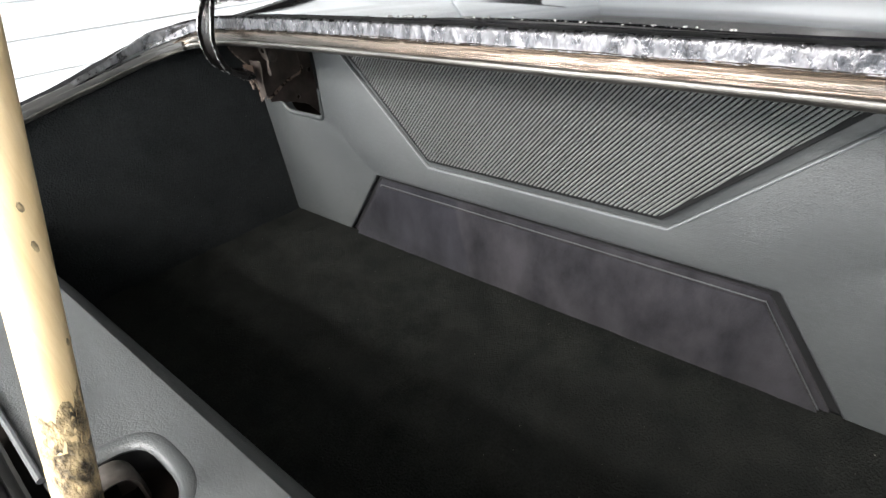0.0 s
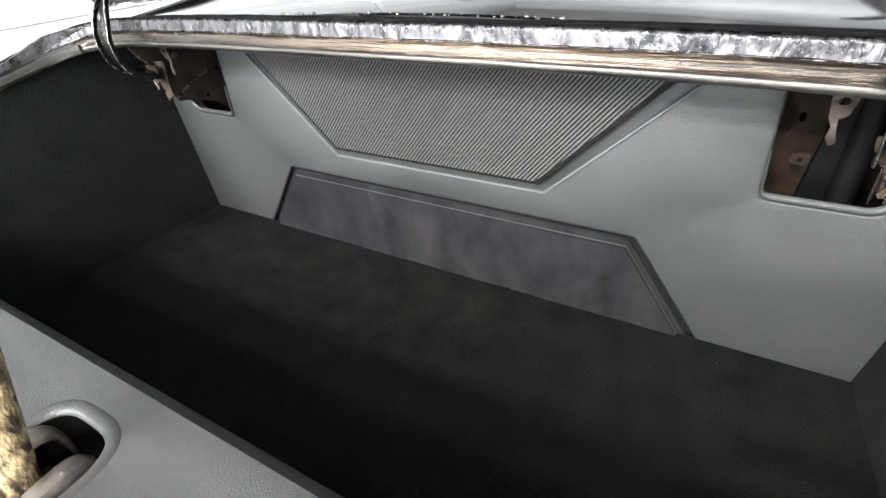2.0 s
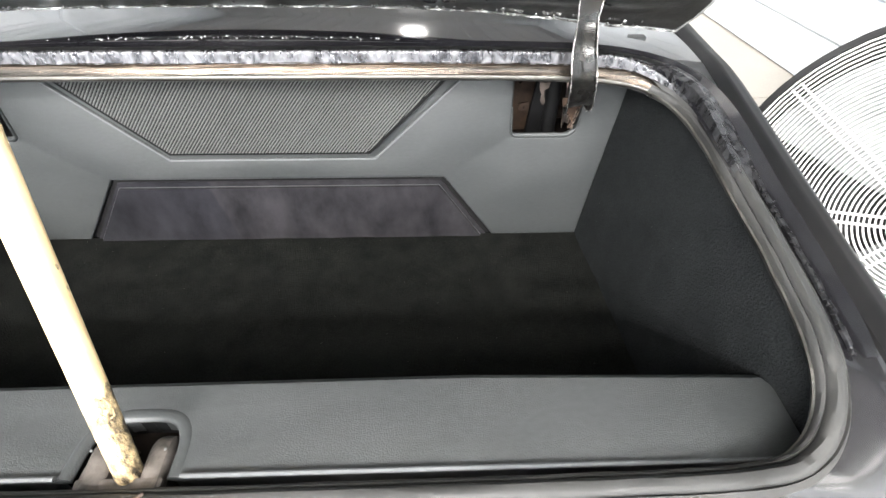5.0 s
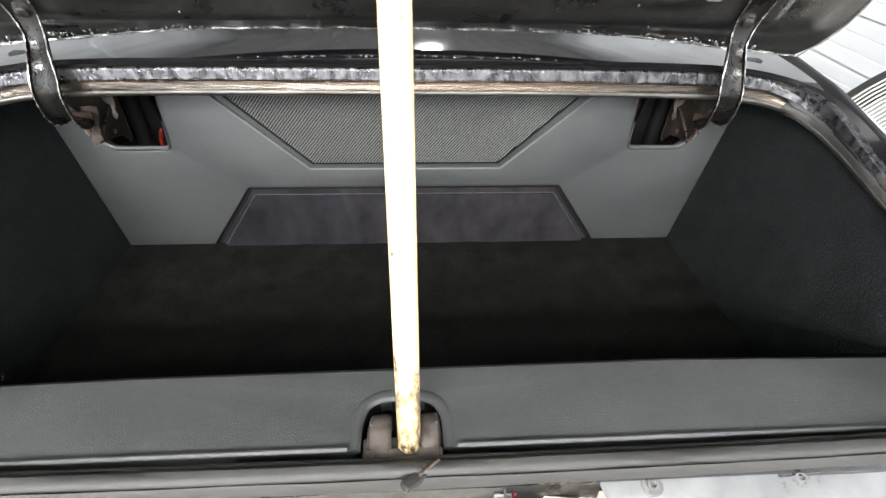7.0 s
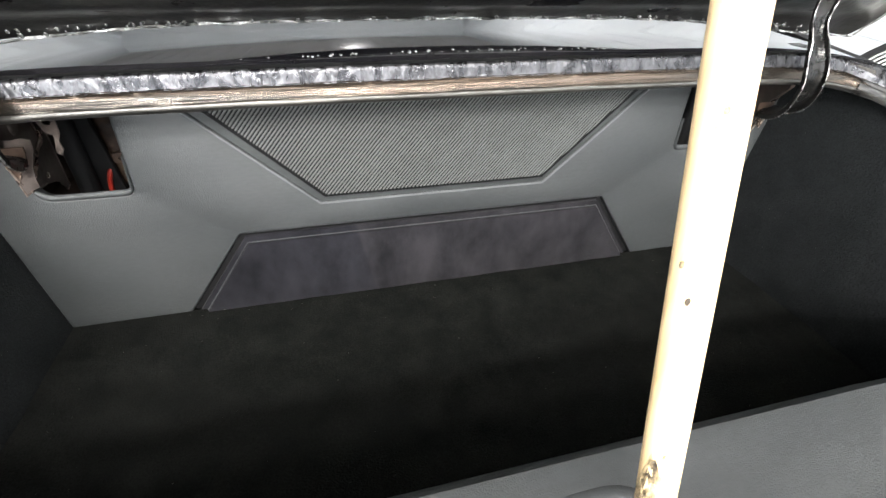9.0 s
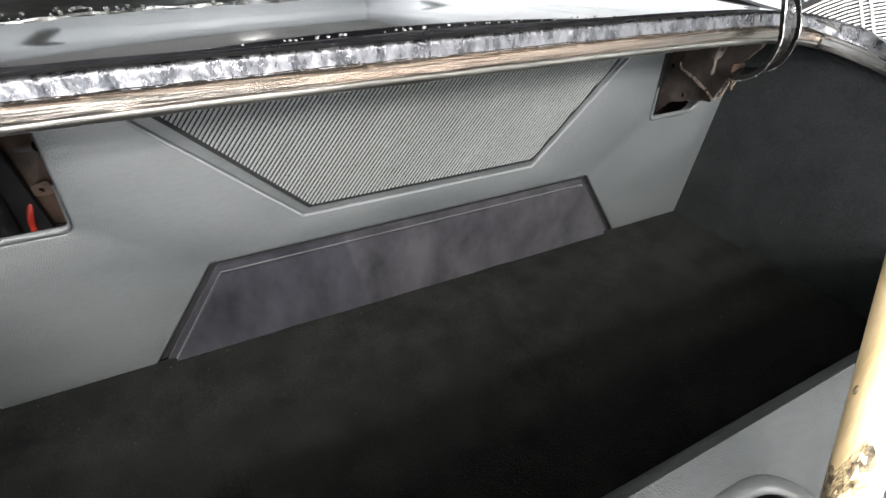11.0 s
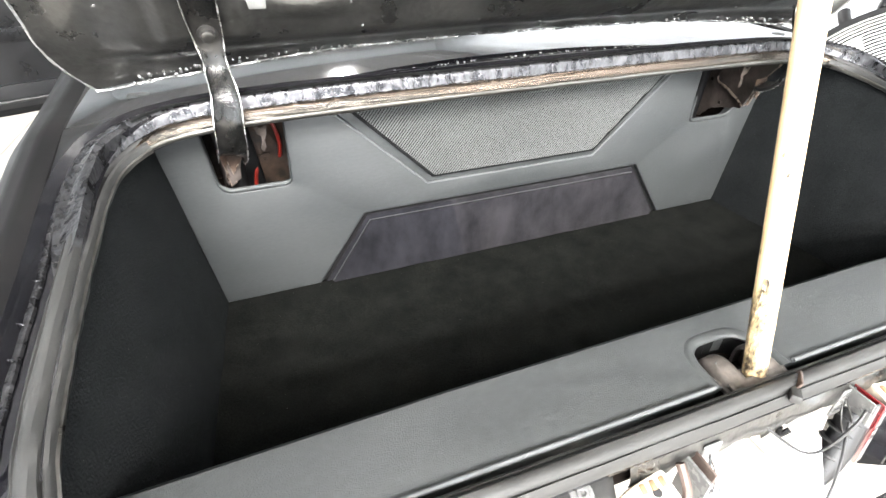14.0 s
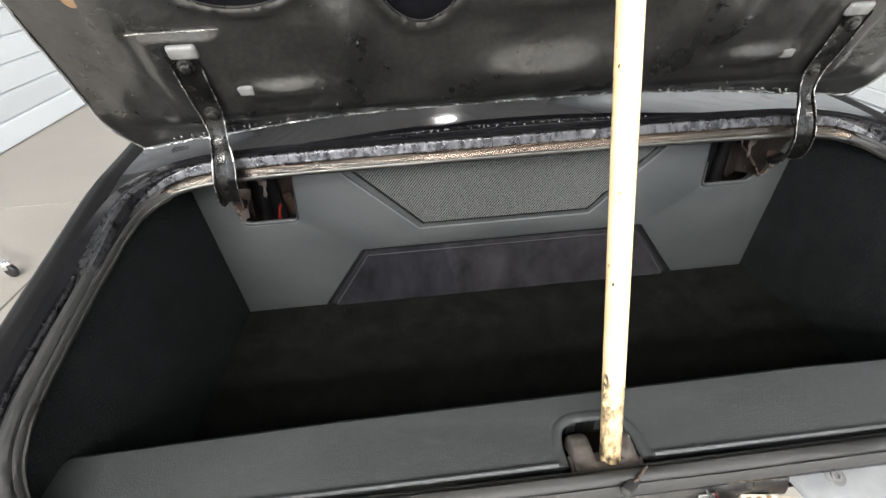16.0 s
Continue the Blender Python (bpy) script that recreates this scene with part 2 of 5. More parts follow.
M_CEIL = surface("ceiling_board", (0.30, 0.305, 0.31), (0.36, 0.36, 0.365), scale=1.2, rough=(0.6, 0.8))
M_GREY = surface("grey_primer", (0.16, 0.17, 0.175), (0.30, 0.31, 0.31), scale=6, rough=(0.25, 0.45), bump2=0.15, bump2_scale=20)
M_CHROME = surface("chrome", (0.75, 0.75, 0.76), (0.85, 0.85, 0.86), rough=(0.05, 0.18), metal=1.0, bump2=0.1)
M_LENS = surface("red_lens", (0.11, 0.004, 0.006), (0.17, 0.008, 0.010), rough=(0.08, 0.15), coat=0.6)
M_PLASTIC = surface("aged_white_plastic", (0.42, 0.33, 0.22), (0.74, 0.69, 0.60), scale=45, contrast=0.35, rough=(0.35, 0.5))
M_COPPER = surface("copper_contact", (0.20, 0.11, 0.06), (0.42, 0.27, 0.16), rough=(0.3, 0.5), metal=0.6)
M_PLATE = surface("plate_white", (0.68, 0.68, 0.68), (0.76, 0.76, 0.76), rough=(0.3, 0.4))
M_INK = surface("plate_ink", (0.10, 0.10, 0.11), (0.15, 0.15, 0.16), rough=(0.4, 0.5))
M_BLACK = surface("black_plastic", (0.012, 0.012, 0.013), (0.022, 0.022, 0.023), rough=(0.35, 0.55))
M_WIRE = surface("fan_wire", (0.72, 0.72, 0.70), (0.8, 0.8, 0.78), rough=(0.3, 0.4), metal=0.2)
M_LAMP = glow("lamp_diffuser", (1.0, 0.98, 0.95), 9.0)

# ---- mesh helpers ----


def thing(name, label, category, group="", kind="", at=(0, 0, 0)):
    ob = new(name)
    ob.location = at
    ob.empty_display_size = 0.1
    return tagged(ob, label, category, group, kind)


def finish(name, bm, material, smooth=40):
    bmesh.ops.recalc_face_normals(bm, faces=bm.faces[:])
    me = bpy.data.meshes.new(name)
    bm.to_mesh(me)
    bm.free()
    me.materials.append(material)
    if smooth:
        me.shade_smooth()
        me.set_sharp_from_angle(angle=radians(smooth))
    return me


def part(name, bm, material, parent=None, label="", smooth=40):
    ob = new(name, finish(name, bm, material, smooth))
    if parent:
        ob.parent = parent
        ob.matrix_parent_inverse = Matrix.Translation(-parent.location)
    if label:
        ob["label"] = label
    return ob


def box(x0, x1, y0, y1, z0, z1, bevel=0.0, seg=2, bm=None):
    b = bmesh.new()
    bmesh.ops.create_cube(b, size=1)
    for v in b.verts:
        v.co = Vector(((x0 + x1) / 2 + v.co.x * (x1 - x0), (y0 + y1) / 2 + v.co.y * (y1 - y0), (z0 + z1) / 2 + v.co.z * (z1 - z0)))
    if bevel:
        bmesh.ops.bevel(b, geom=b.edges[:], offset=bevel, segments=seg, affect="EDGES", profile=0.5)
    if bm is None:
        return b
    return merge(bm, b)


def merge(bm, b):
    me = bpy.data.meshes.new("tmp")
    b.to_mesh(me)
    b.free()
    bm.from_mesh(me)
    bpy.data.meshes.remove(me)
    return bm


def moved(b, m):
    bmesh.ops.transform(b, matrix=m, verts=b.verts[:])
    return b


def rounded(points, radii, seg=5):
    """A 2D polygon with its corners rounded."""
    out = []
    k = len(points)
    for i, (p, r) in enumerate(zip(points, radii)):
        p, a, c = Vector(p), Vector(points[i - 1]), Vector(points[(i + 1) % k])
        if not r:
            out.append(p)
            continue
        u, w = (a - p).normalized(), (c - p).normalized()
        half = u.angle(w) / 2
        d = min(r / math.tan(half), 0.48 * (a - p).length, 0.48 * (c - p).length)
        s, e = p + u * d, p + w * d
        for j in range(seg + 1):
            t = j / seg
            out.append(s * (1 - t) ** 2 + p * 2 * t * (1 - t) + e * t * t)
    return out


def slab(loops, depth, place, bevel=0.0, seg=2):
    """A board from an outline and holes (2D loops), thickened; place maps (a, b, c) to the world, c going into the board."""
    b = bmesh.new()
    edges = []
    for loop in loops:
        vs = [b.verts.new((p[0], p[1], 0)) for p in loop]
        edges += [b.edges.new((vs[i - 1], vs[i])) for i in range(len(vs))]
    bmesh.ops.triangle_fill(b, use_beauty=True, use_dissolve=False, edges=edges)
    bmesh.ops.recalc_face_normals(b, faces=b.faces[:])
    front = b.faces[:]
    ring = [e for e in b.edges if len(e.link_faces) == 1]
    geo = bmesh.ops.extrude_edge_only(b, edges=ring)
    down = [v for v in geo["geom"] if isinstance(v, bmesh.types.BMVert)]
    for v in down:
        v.co.z = depth
    if bevel:
        bmesh.ops.bevel(b, geom=ring, offset=bevel, segments=seg, affect="EDGES", profile=0.5, clamp_overlap=True)
    for v in b.verts:
        v.co = Vector(place(*v.co))
    return b


def spline(points, per=8, closed=False):
    """A smooth curve through the points."""
    p = [Vector(q) for q in points]
    k = len(p)
    out = []
    for i in range(k if closed else k - 1):
        g = lambda j: p[j % k] if closed else p[min(max(j, 0), k - 1)]  # noqa: E731
        a, b_, c, d = g(i - 1), g(i), g(i + 1), g(i + 2)
        for j in range(per):
            t = j / per
            out.append(0.5 * (2 * b_ + (c - a) * t + (2 * a - 5 * b_ + 4 * c - d) * t * t + (3 * b_ - 3 * c + d - a) * t ** 3))
    if not closed:
        out.append(p[-1])
    return out


def sweep(path, profile, closed=False, ring=False, up=(0, 0, 1), caps=True, wobble=0.0):
    """Sweeps a profile of (a, b) along a path: a sideways to its right, b upwards. profile may be a function of the share of the way."""
    b = bmesh.new()
    rows = []
    k = len(path)
    for i, p in enumerate(path):
        nxt = path[(i + 1) % k] if closed else path[min(i + 1, k - 1)]
        prv = path[i - 1] if closed or i else path[0]
        ahead = (nxt - prv).normalized()
        side = Vector(up).cross(ahead).normalized()
        top = ahead.cross(side).normalized()
        pr = profile(i / (k - 1)) if callable(profile) else profile
        rows.append([b.verts.new(p + side * (a + wobble * noise.noise(p * 35 + Vector((n_, 0, 0)))) + top * (c + wobble * noise.noise(p * 50 + Vector((0, n_, 9)))))
                     for n_, (a, c) in enumerate(pr)])
    m = len(rows[0])
    for i in range(k if closed else k - 1):
        r, s = rows[i], rows[(i + 1) % k]
        for j in range(m if ring else m - 1):
            b.faces.new((r[j], r[(j + 1) % m], s[(j + 1) % m], s[j]))
    if ring and caps and not closed:
        b.faces.new(rows[0])
        b.faces.new(rows[-1])
    return b


def dense(path, step=0.004):
    out = []
    for a, b_ in zip(path, path[1:]):
        k = max(1, round((b_ - a).length / step))
        out += [a.lerp(b_, i / k) for i in range(k)]
    return out + [path[-1]]


def crinkle(bm, size, *scales):
    """Creases a mesh with ridged noise."""
    for v in bm.verts:
        d = Vector((0, 0, 0))
        for k in scales:
            q = Vector(((v.co.x + 0.55 * v.co.z) * k, v.co.y * k * 0.6, (v.co.z - 0.3 * v.co.x) * k * 0.3))
            d += Vector((0.5 * noise.noise(q + Vector((7, 0, 0))), -abs(noise.noise(q)), 0.8 * abs(noise.noise(q + Vector((0, 5, 0)))))) * (scales[0] / k)
        v.co += d * size
    return bm


def circle(r, seg=10, ry=None):
    return [(r * math.cos(math.tau * i / seg), (ry or r) * math.sin(math.tau * i / seg)) for i in range(seg)]


def tube(points, r, per=6, seg=8, up=(0, 0, 1)):
    return sweep(spline(points, per), circle(r, seg), ring=True, up=up)


def lathe(profile, seg=24, m=Matrix()):
    """A turned shape round z from (radius, height) pairs."""
    b = bmesh.new()
    rows = [[b.verts.new((r * math.cos(math.tau * i / seg), r * math.sin(math.tau * i / seg), z)) for i in range(seg)] for r, z in profile]
    for r, s in zip(rows, rows[1:]):
        for i in range(seg):
            b.faces.new((r[i], r[(i + 1) % seg], s[(i + 1) % seg], s[i]))
    for row, (r, z) in ((rows[0], profile[0]), (rows[-1], profile[-1])):
        if r > 1e-5:
            b.faces.new(row)
    bmesh.ops.remove_doubles(b, verts=b.verts[:], dist=1e-6)
    return moved(b, m)


def aim(place, ahead):
    """A pose at place whose z points along ahead."""
    return Matrix.Translation(place) @ Vector(ahead).to_track_quat("Z", "Y").to_matrix().to_4x4()


def sheet(fn, nu, nv):
    """A grid surface from a function of (u, v) in 0..1."""
    b = bmesh.new()
    g = [[b.verts.new(fn(i / nu, j / nv)) for j in range(nv + 1)] for i in range(nu + 1)]
    for i in range(nu):
        for j in range(nv):
            b.faces.new((g[i][j], g[i + 1][j], g[i + 1][j + 1], g[i][j + 1]))
    return b


def ramp(t, pts):
    for (a, u), (b_, w) in zip(pts, pts[1:]):
        if t <= b_:
            s = min(max((t - a) / (b_ - a), 0), 1)
            return u + (w - u) * s
    return pts[-1][1]


def smooth01(a, b_, t):
    t = min(max((t - a) / (b_ - a), 0), 1)
    return t * t * (3 - 2 * t)


# ---- garage ----
WALL_L, WALL_R, WALL_F, WALL_B, CEIL_Z = -3.35, 2.75, 9.5, -6.0, 3.7
part("ground", box(-60, 60, -60, 60, -0.3, -0.012), M_CONCRETE)
tagged(bpy.data.objects["ground"], "pale smooth concrete garage floor in slabs", "floor", kind="structure")
xs, ys = (WALL_L - 0.1, -2.06, 0.6, 2.0, WALL_R + 0.1), (-6.1, -1.3, 2.9, 6.2, 9.6)
for i in range(4):
    for j in range(4):
        g = 0.004
        ob = part("slab", box(xs[i] + g, xs[i + 1] - g, ys[j] + g, ys[j + 1] - g, -0.012, 0.0, 0.003, 1), M_CONCRETE, bpy.data.objects["ground"])


def slatted_wall(name, label, along, at, lo, hi, rise, inward, minor=1, height=CEIL_Z):
    """A wall clad with horizontal white steel slats with grooves."""
    if along == "y":
        back = box(min(at, at - inward * 0.15), max(at, at - inward * 0.15), lo, hi, 0, height)
    else:
        back = box(lo, hi, min(at, at - inward * 0.15), max(at, at - inward * 0.15), 0, height)
    wall = tagged(part(name, back, M_WHITE), label, "wall", kind="structure")
    z, me = 0.006, None
    while z + rise < height:
        if me is None:
            pr = [(0, 0), (0.02, 0.008)]
            for q in range(1, minor + 1):
                c = rise * q / (minor + 1)
                pr += [(0.02, c - 0.006), (0.014, c), (0.02, c + 0.006)]
            pr += [(0.02, rise - 0.02), (0.006, rise - 0.010), (0.006, rise - 0.002)]
            b = bmesh.new()
            ends = []
            for s in (lo + 0.01, hi - 0.01):
                ends.append([b.verts.new((at + inward * (0.003 + a), s, c) if along == "y" else (s, at + inward * (0.003 + a), c)) for a, c in pr])
            for q in range(len(pr) - 1):
                b.faces.new((ends[0][q], ends[0][q + 1], ends[1][q + 1], ends[1][q]))
            me = finish("slat", b, M_WHITE, 20)
        ob = new("slat", me)
        ob.parent = wall
        ob.location.z = z
        z += rise
    return wall


slatted_wall("wall_west", "white sectional steel garage wall with horizontal grooves", "y", WALL_L, WALL_B, WALL_F, 0.185, 1, 0)
slatted_wall("wall_east", "white steel-clad garage wall with horizontal ribs", "y", WALL_R, WALL_B, WALL_F, 0.27, -1, 2)
slatted_wall("wall_north", "white steel-clad garage end wall", "x", WALL_F, WALL_L, WALL_R, 0.3, -1)
for nm, q in (("wall_south", box(WALL_L, -2.7, WALL_B - 0.15, WALL_B, 0, CEIL_Z)), ("wall_south_side", box(2.4, WALL_R, WALL_B - 0.15, WALL_B, 0, CEIL_Z))):
    tagged(part(nm, q, M_WHITE), "white wall beside the open garage door", "wall", kind="structure")
ceil = box(WALL_L - 0.15, WALL_R + 0.15, WALL_B - 0.15, WALL_F + 0.15, CEIL_Z, CEIL_Z + 0.12)
for k in range(21):
    box(WALL_L + 0.1 + 0.29 * k, WALL_L + 0.13 + 0.29 * k, WALL_B, WALL_F, CEIL_Z - 0.02, CEIL_Z + 0.002, bm=ceil)
tagged(part("ceiling", ceil, M_CEIL), "grey ribbed sheet ceiling of the garage", "ceiling", kind="structure")
tagged(part("trim", box(WALL_L + 0.026, WALL_L + 0.06, 5.15, 5.27, 0, CEIL_Z, 0.004), M_WHITE), "white upright trim post beside the garage door", "trim", kind="structure")

lamp0 = thing("ceiling_light", "wide white panel light on the ceiling, lit", "ceiling light", "garage ceiling lights", at=(-2.0, -2.2, CEIL_Z - 0.05))
part("housing", box(-2.85, -1.15, -2.55, -1.85, CEIL_Z - 0.05, CEIL_Z, 0.008), M_WHITE, lamp0)
part("diffuser", box(-2.82, -1.18, -2.52, -1.88, CEIL_Z - 0.075, CEIL_Z - 0.05, 0.01), M_LAMP, lamp0)
for lx, ly in LAMPS[1:]:
    copy_thing(lamp0, Matrix.Translation((lx, ly, CEIL_Z - 0.05)))
bay_lamp = thing("pendant_light", "round white high-bay lamp below the ceiling, lit", "ceiling light", at=(0.30, 6.2, 3.5))
part("housing", lathe([(0.0, 0.12), (0.05, 0.12), (0.07, 0.06), (0.145, 0.02), (0.150, 0.0), (0.140, 0.0), (0.0, 0.03)], 32, Matrix.Translation((0.30, 6.2, 3.48))), M_WHITE, bay_lamp)
part("diffuser", lathe([(0.0, 0.006), (0.137, 0.004), (0.139, -0.004), (0.0, -0.010)], 32, Matrix.Translation((0.30, 6.2, 3.478))), M_LAMP, bay_lamp)
part("stem", tube([(0.30, 6.2, 3.60), (0.30, 6.2, 3.65), (0.30, 6.2, CEIL_Z)], 0.012, up=(1, 0, 0)), M_WHITE, bay_lamp)

# ---- luggage space trim ----


def front_face(a, b, c):
    """Board coordinates of the seat-back panel: across, up, into the board."""
    return (a, 1.0 + c, b)


panel = thing("seat_back_panel", "dark grey grained vinyl trunk panel with mesh and suede inlays", "trunk panel", at=(0, 1.0, FLOOR_Z))
TOP = 0.972
outline = [(-0.64, FLOOR_Z), (-0.449, FLOOR_Z), (-0.3385, 0.695), (0.3385, 0.695), (0.449, FLOOR_Z), (0.64, FLOOR_Z), (0.683, TOP),
           (0.4355, TOP), (0.2005, 0.7435), (-0.2005, 0.7435), (-0.4355, TOP), (-0.683, TOP)]
outline = rounded(outline, (0, 0, 0.006, 0.006, 0, 0, 0, 0, 0.012, 0.012, 0, 0))


def cutout(s):
    pts = [(s * 0.4675, 0.7855), (s * 0.4625, TOP - 0.015), (s * 0.603, TOP - 0.015), (s * 0.592, 0.7855)]
    return rounded(pts, (0.014, 0.01, 0.01, 0.026), 6)


part("board", slab([outline, cutout(1), cutout(-1)], 0.020, front_face, 0.004, 3), M_VINYL, panel)
# vinyl rolled over the lower edge of each cutout
for s in (-1, 1):
    run = rounded([(s * 0.4640, 0.850), (s * 0.4672, 0.7852), (s * 0.5925, 0.7852), (s * 0.5965, 0.850)], (0, 0.015, 0.027, 0), 8)
    part("cutout_edge", sweep([Vector((p[0], 1.0, p[1])) for p in run], lambda t: [(a * (0.25 + 0.75 * smooth01(0.0, 0.25, min(t, 1 - t))), b_) for a, b_ in ((s * 0.0105, 0.0005), (s * 0.0092, 0.0028), (s * 0.0058, 0.0046), (s * 0.0016, 0.0034), (s * -0.0004, 0.0002), (s * -0.0006, -0.012))],
         up=(0, -1, 0)), M_VINYL, panel, "rolled vinyl edge of the hinge cutout", smooth=80)
# folded edge round the mesh opening, with the ridge's highlight painted pale
part("mesh_edge", slab([[(-0.4385, TOP - 0.004), (-0.2025, 0.7405), (0.2025, 0.7405), (0.4385, TOP - 0.004), (0.398, TOP - 0.004), (0.189, 0.7625), (-0.189, 0.7625), (-0.398, TOP - 0.004)]],
     0.010, lambda a, b, c: (a, 1.004 + c, b), 0.003, 2), M_VINYL, panel, "folded vinyl edge round the mesh")
part("mesh_ridge_highlight", sweep([Vector(p) for p in ((-0.4365, 0.9995, TOP - 0.004), (-0.2015, 0.9995, 0.7415), (0.2015, 0.9995, 0.7415), (0.4365, 0.9995, TOP - 0.004))], circle(0.0021, 8), ring=True, up=(0, 1, 0)), M_VINYL_EDGE, panel, "embossed ridge round the mesh opening, its highlight painted pale")
# black slab added below the mesh, showing as a dark band round it
MESH_SLAB = [(-0.4015, TOP - 0.006), (-0.1935, 0.7580), (0.1935, 0.7580), (0.4015, TOP - 0.006)]
part("mesh_black_slab", slab([MESH_SLAB], 0.022, lambda a, b, c: (a, 0.9895 + c, b), 0.0008, 1), M_PIPING, panel, "black raised slab below the mesh, showing as a band round it")
# ribbed mesh: slanting ridges clipped to the trapezium
PITCH, SLOPE, HALF = 0.0064, 1.2, 0.0020
g = bmesh.new()


def rib_span(x0):
    """Heights between which the slanting line through x0 lies in the trapezium."""
    lo, hi = 0.7632, TOP - 0.008
    k = 1 / SLOPE - 1.0            # against the right-hand side, which slants with slope 1
    d = x0 - 0.1895
    if d > 0:
        lo = max(lo, 0.7632 + d / -k) if k < 0 else hi
    d = -0.1895 - x0
    if d > 0:
        lo = max(lo, 0.7632 + d / (1 / SLOPE + 1.0))
    return lo, hi


x0 = -0.75
while x0 < 0.6:
    a0, a1 = rib_span(x0 - HALF)
    c0, c1 = rib_span(x0 + HALF)
    if a1 - a0 > 0.002 and c1 - c0 > 0.002:
        ends = []
        for off, z0, z1, lift in ((-HALF, a0, a1, 0.0), (-HALF * 0.5, (a0 * 3 + c0) / 4, a1, 0.0016), (HALF * 0.5, (a0 + c0 * 3) / 4, c1, 0.0016), (HALF, c0, c1, 0.0)):
            ends.append([g.verts.new((x0 + off + (z_ - 0.7632) / SLOPE, 0.9892 - lift, z_)) for z_ in (z0, z1)])
        for a, c in zip(ends, ends[1:]):
            g.faces.new((a[0], c[0], c[1], a[1]))
    x0 += PITCH
part("mesh_grille", g, M_GRILLE, panel, "grey diagonal ribbed mesh", smooth=60)
part("backing_board", box(-0.68, 0.68, 1.0205, 1.026, 0.50, 0.7755), M_PIPING, panel)
part("backing_board", box(-0.445, 0.445, 1.0205, 1.026, 0.776, TOP), M_PIPING, panel)
# suede inlay and its black groove
part("inlay_groove", slab([[(-0.4475, FLOOR_Z), (-0.3375, 0.6935), (0.3375, 0.6935), (0.4475, FLOOR_Z)]], 0.006, lambda a, b, c: (a, 1.009 + c, b)), M_PIPING, panel, "black groove round the suede inlay")
part("suede_inlay", slab([rounded([(-0.4345, FLOOR_Z), (-0.3315, 0.6865), (0.3315, 0.6865), (0.4345, FLOOR_Z)], (0, 0.006, 0.006, 0))], 0.014,
     lambda a, b, c: (a, 1.003 + c, b), 0.003, 2), M_SUEDE, panel, "brushed dark purple-grey suede inlay")
part("suede_field", slab([rounded([(-0.4225, FLOOR_Z), (-0.3285, 0.6765), (0.3285, 0.6765), (0.4225, FLOOR_Z)], (0, 0.004, 0.004, 0))], 0.006,
     lambda a, b, c: (a, 0.9945 + c, b), 0.0035, 2), M_SUEDE, panel)
# thin paler line added as the highlight on the field's bevelled ledge
part("ledge_highlight", sweep([Vector(p) for p in ((-0.4235, 1.0005, FLOOR_Z), (-0.3295, 1.0005, 0.6775), (0.3295, 1.0005, 0.6775), (0.4235, 1.0005, FLOOR_Z))], circle(0.0010, 6), ring=True, up=(0, 1, 0)), M_VINYL, panel, "ledge round the suede field, its highlight painted as a pale line")

floor_b = sheet(lambda u, v: ((-0.66 - 0.03 * (1 - v) ** 1.0) * (1 - 2 * u), 0.474 + 0.531 * v,
                FLOOR_Z + 0.0022 * noise.noise(Vector((u * 14, v * 7, 0))) + 0.001 * noise.noise(Vector((u * 60, v * 30, 3)))), 90, 44)
carpet = part("trunk_carpet", floor_b, M_CARPET)
tagged(carpet, "short black carpet lying flat on the trunk floor", "carpet")


def fleck(bm, p, across, away, size, rl):
    """One scrap of lint: a small crumpled four-sided flake."""
    along = across.cross(away)
    a = rl.uniform(0, math.tau)
    u, w = across * math.cos(a) + along * math.sin(a), along * math.cos(a) - across * math.sin(a)
    q = [p + u * size * rl.uniform(0.5, 1.2), p + w * size * 0.5, p - u * size * rl.uniform(0.4, 1.0), p - w * size * 0.4, p + away * size * 0.6]
    v = [bm.verts.new(c) for c in q]
    for i in range(4):
        bm.faces.new((v[i], v[(i + 1) % 4], v[4]))
    bm.faces.new(v[:4][::-1])


rl = random.Random(21)
lint_b = bmesh.new()
for k in range(110):
    fleck(lint_b, Vector((rl.uniform(-0.63, 0.63), 0.995 - 0.42 * rl.random() ** 1.6, FLOOR_Z + 0.0024)), Vector((1, 0, 0)), Vector((0, 0, 1)), rl.uniform(0.0005, 0.0012), rl)
tagged(part("lint", lint_b, M_LINT, smooth=0), "scattered pale lint and dust on the black carpet", "lint", kind="stuff")


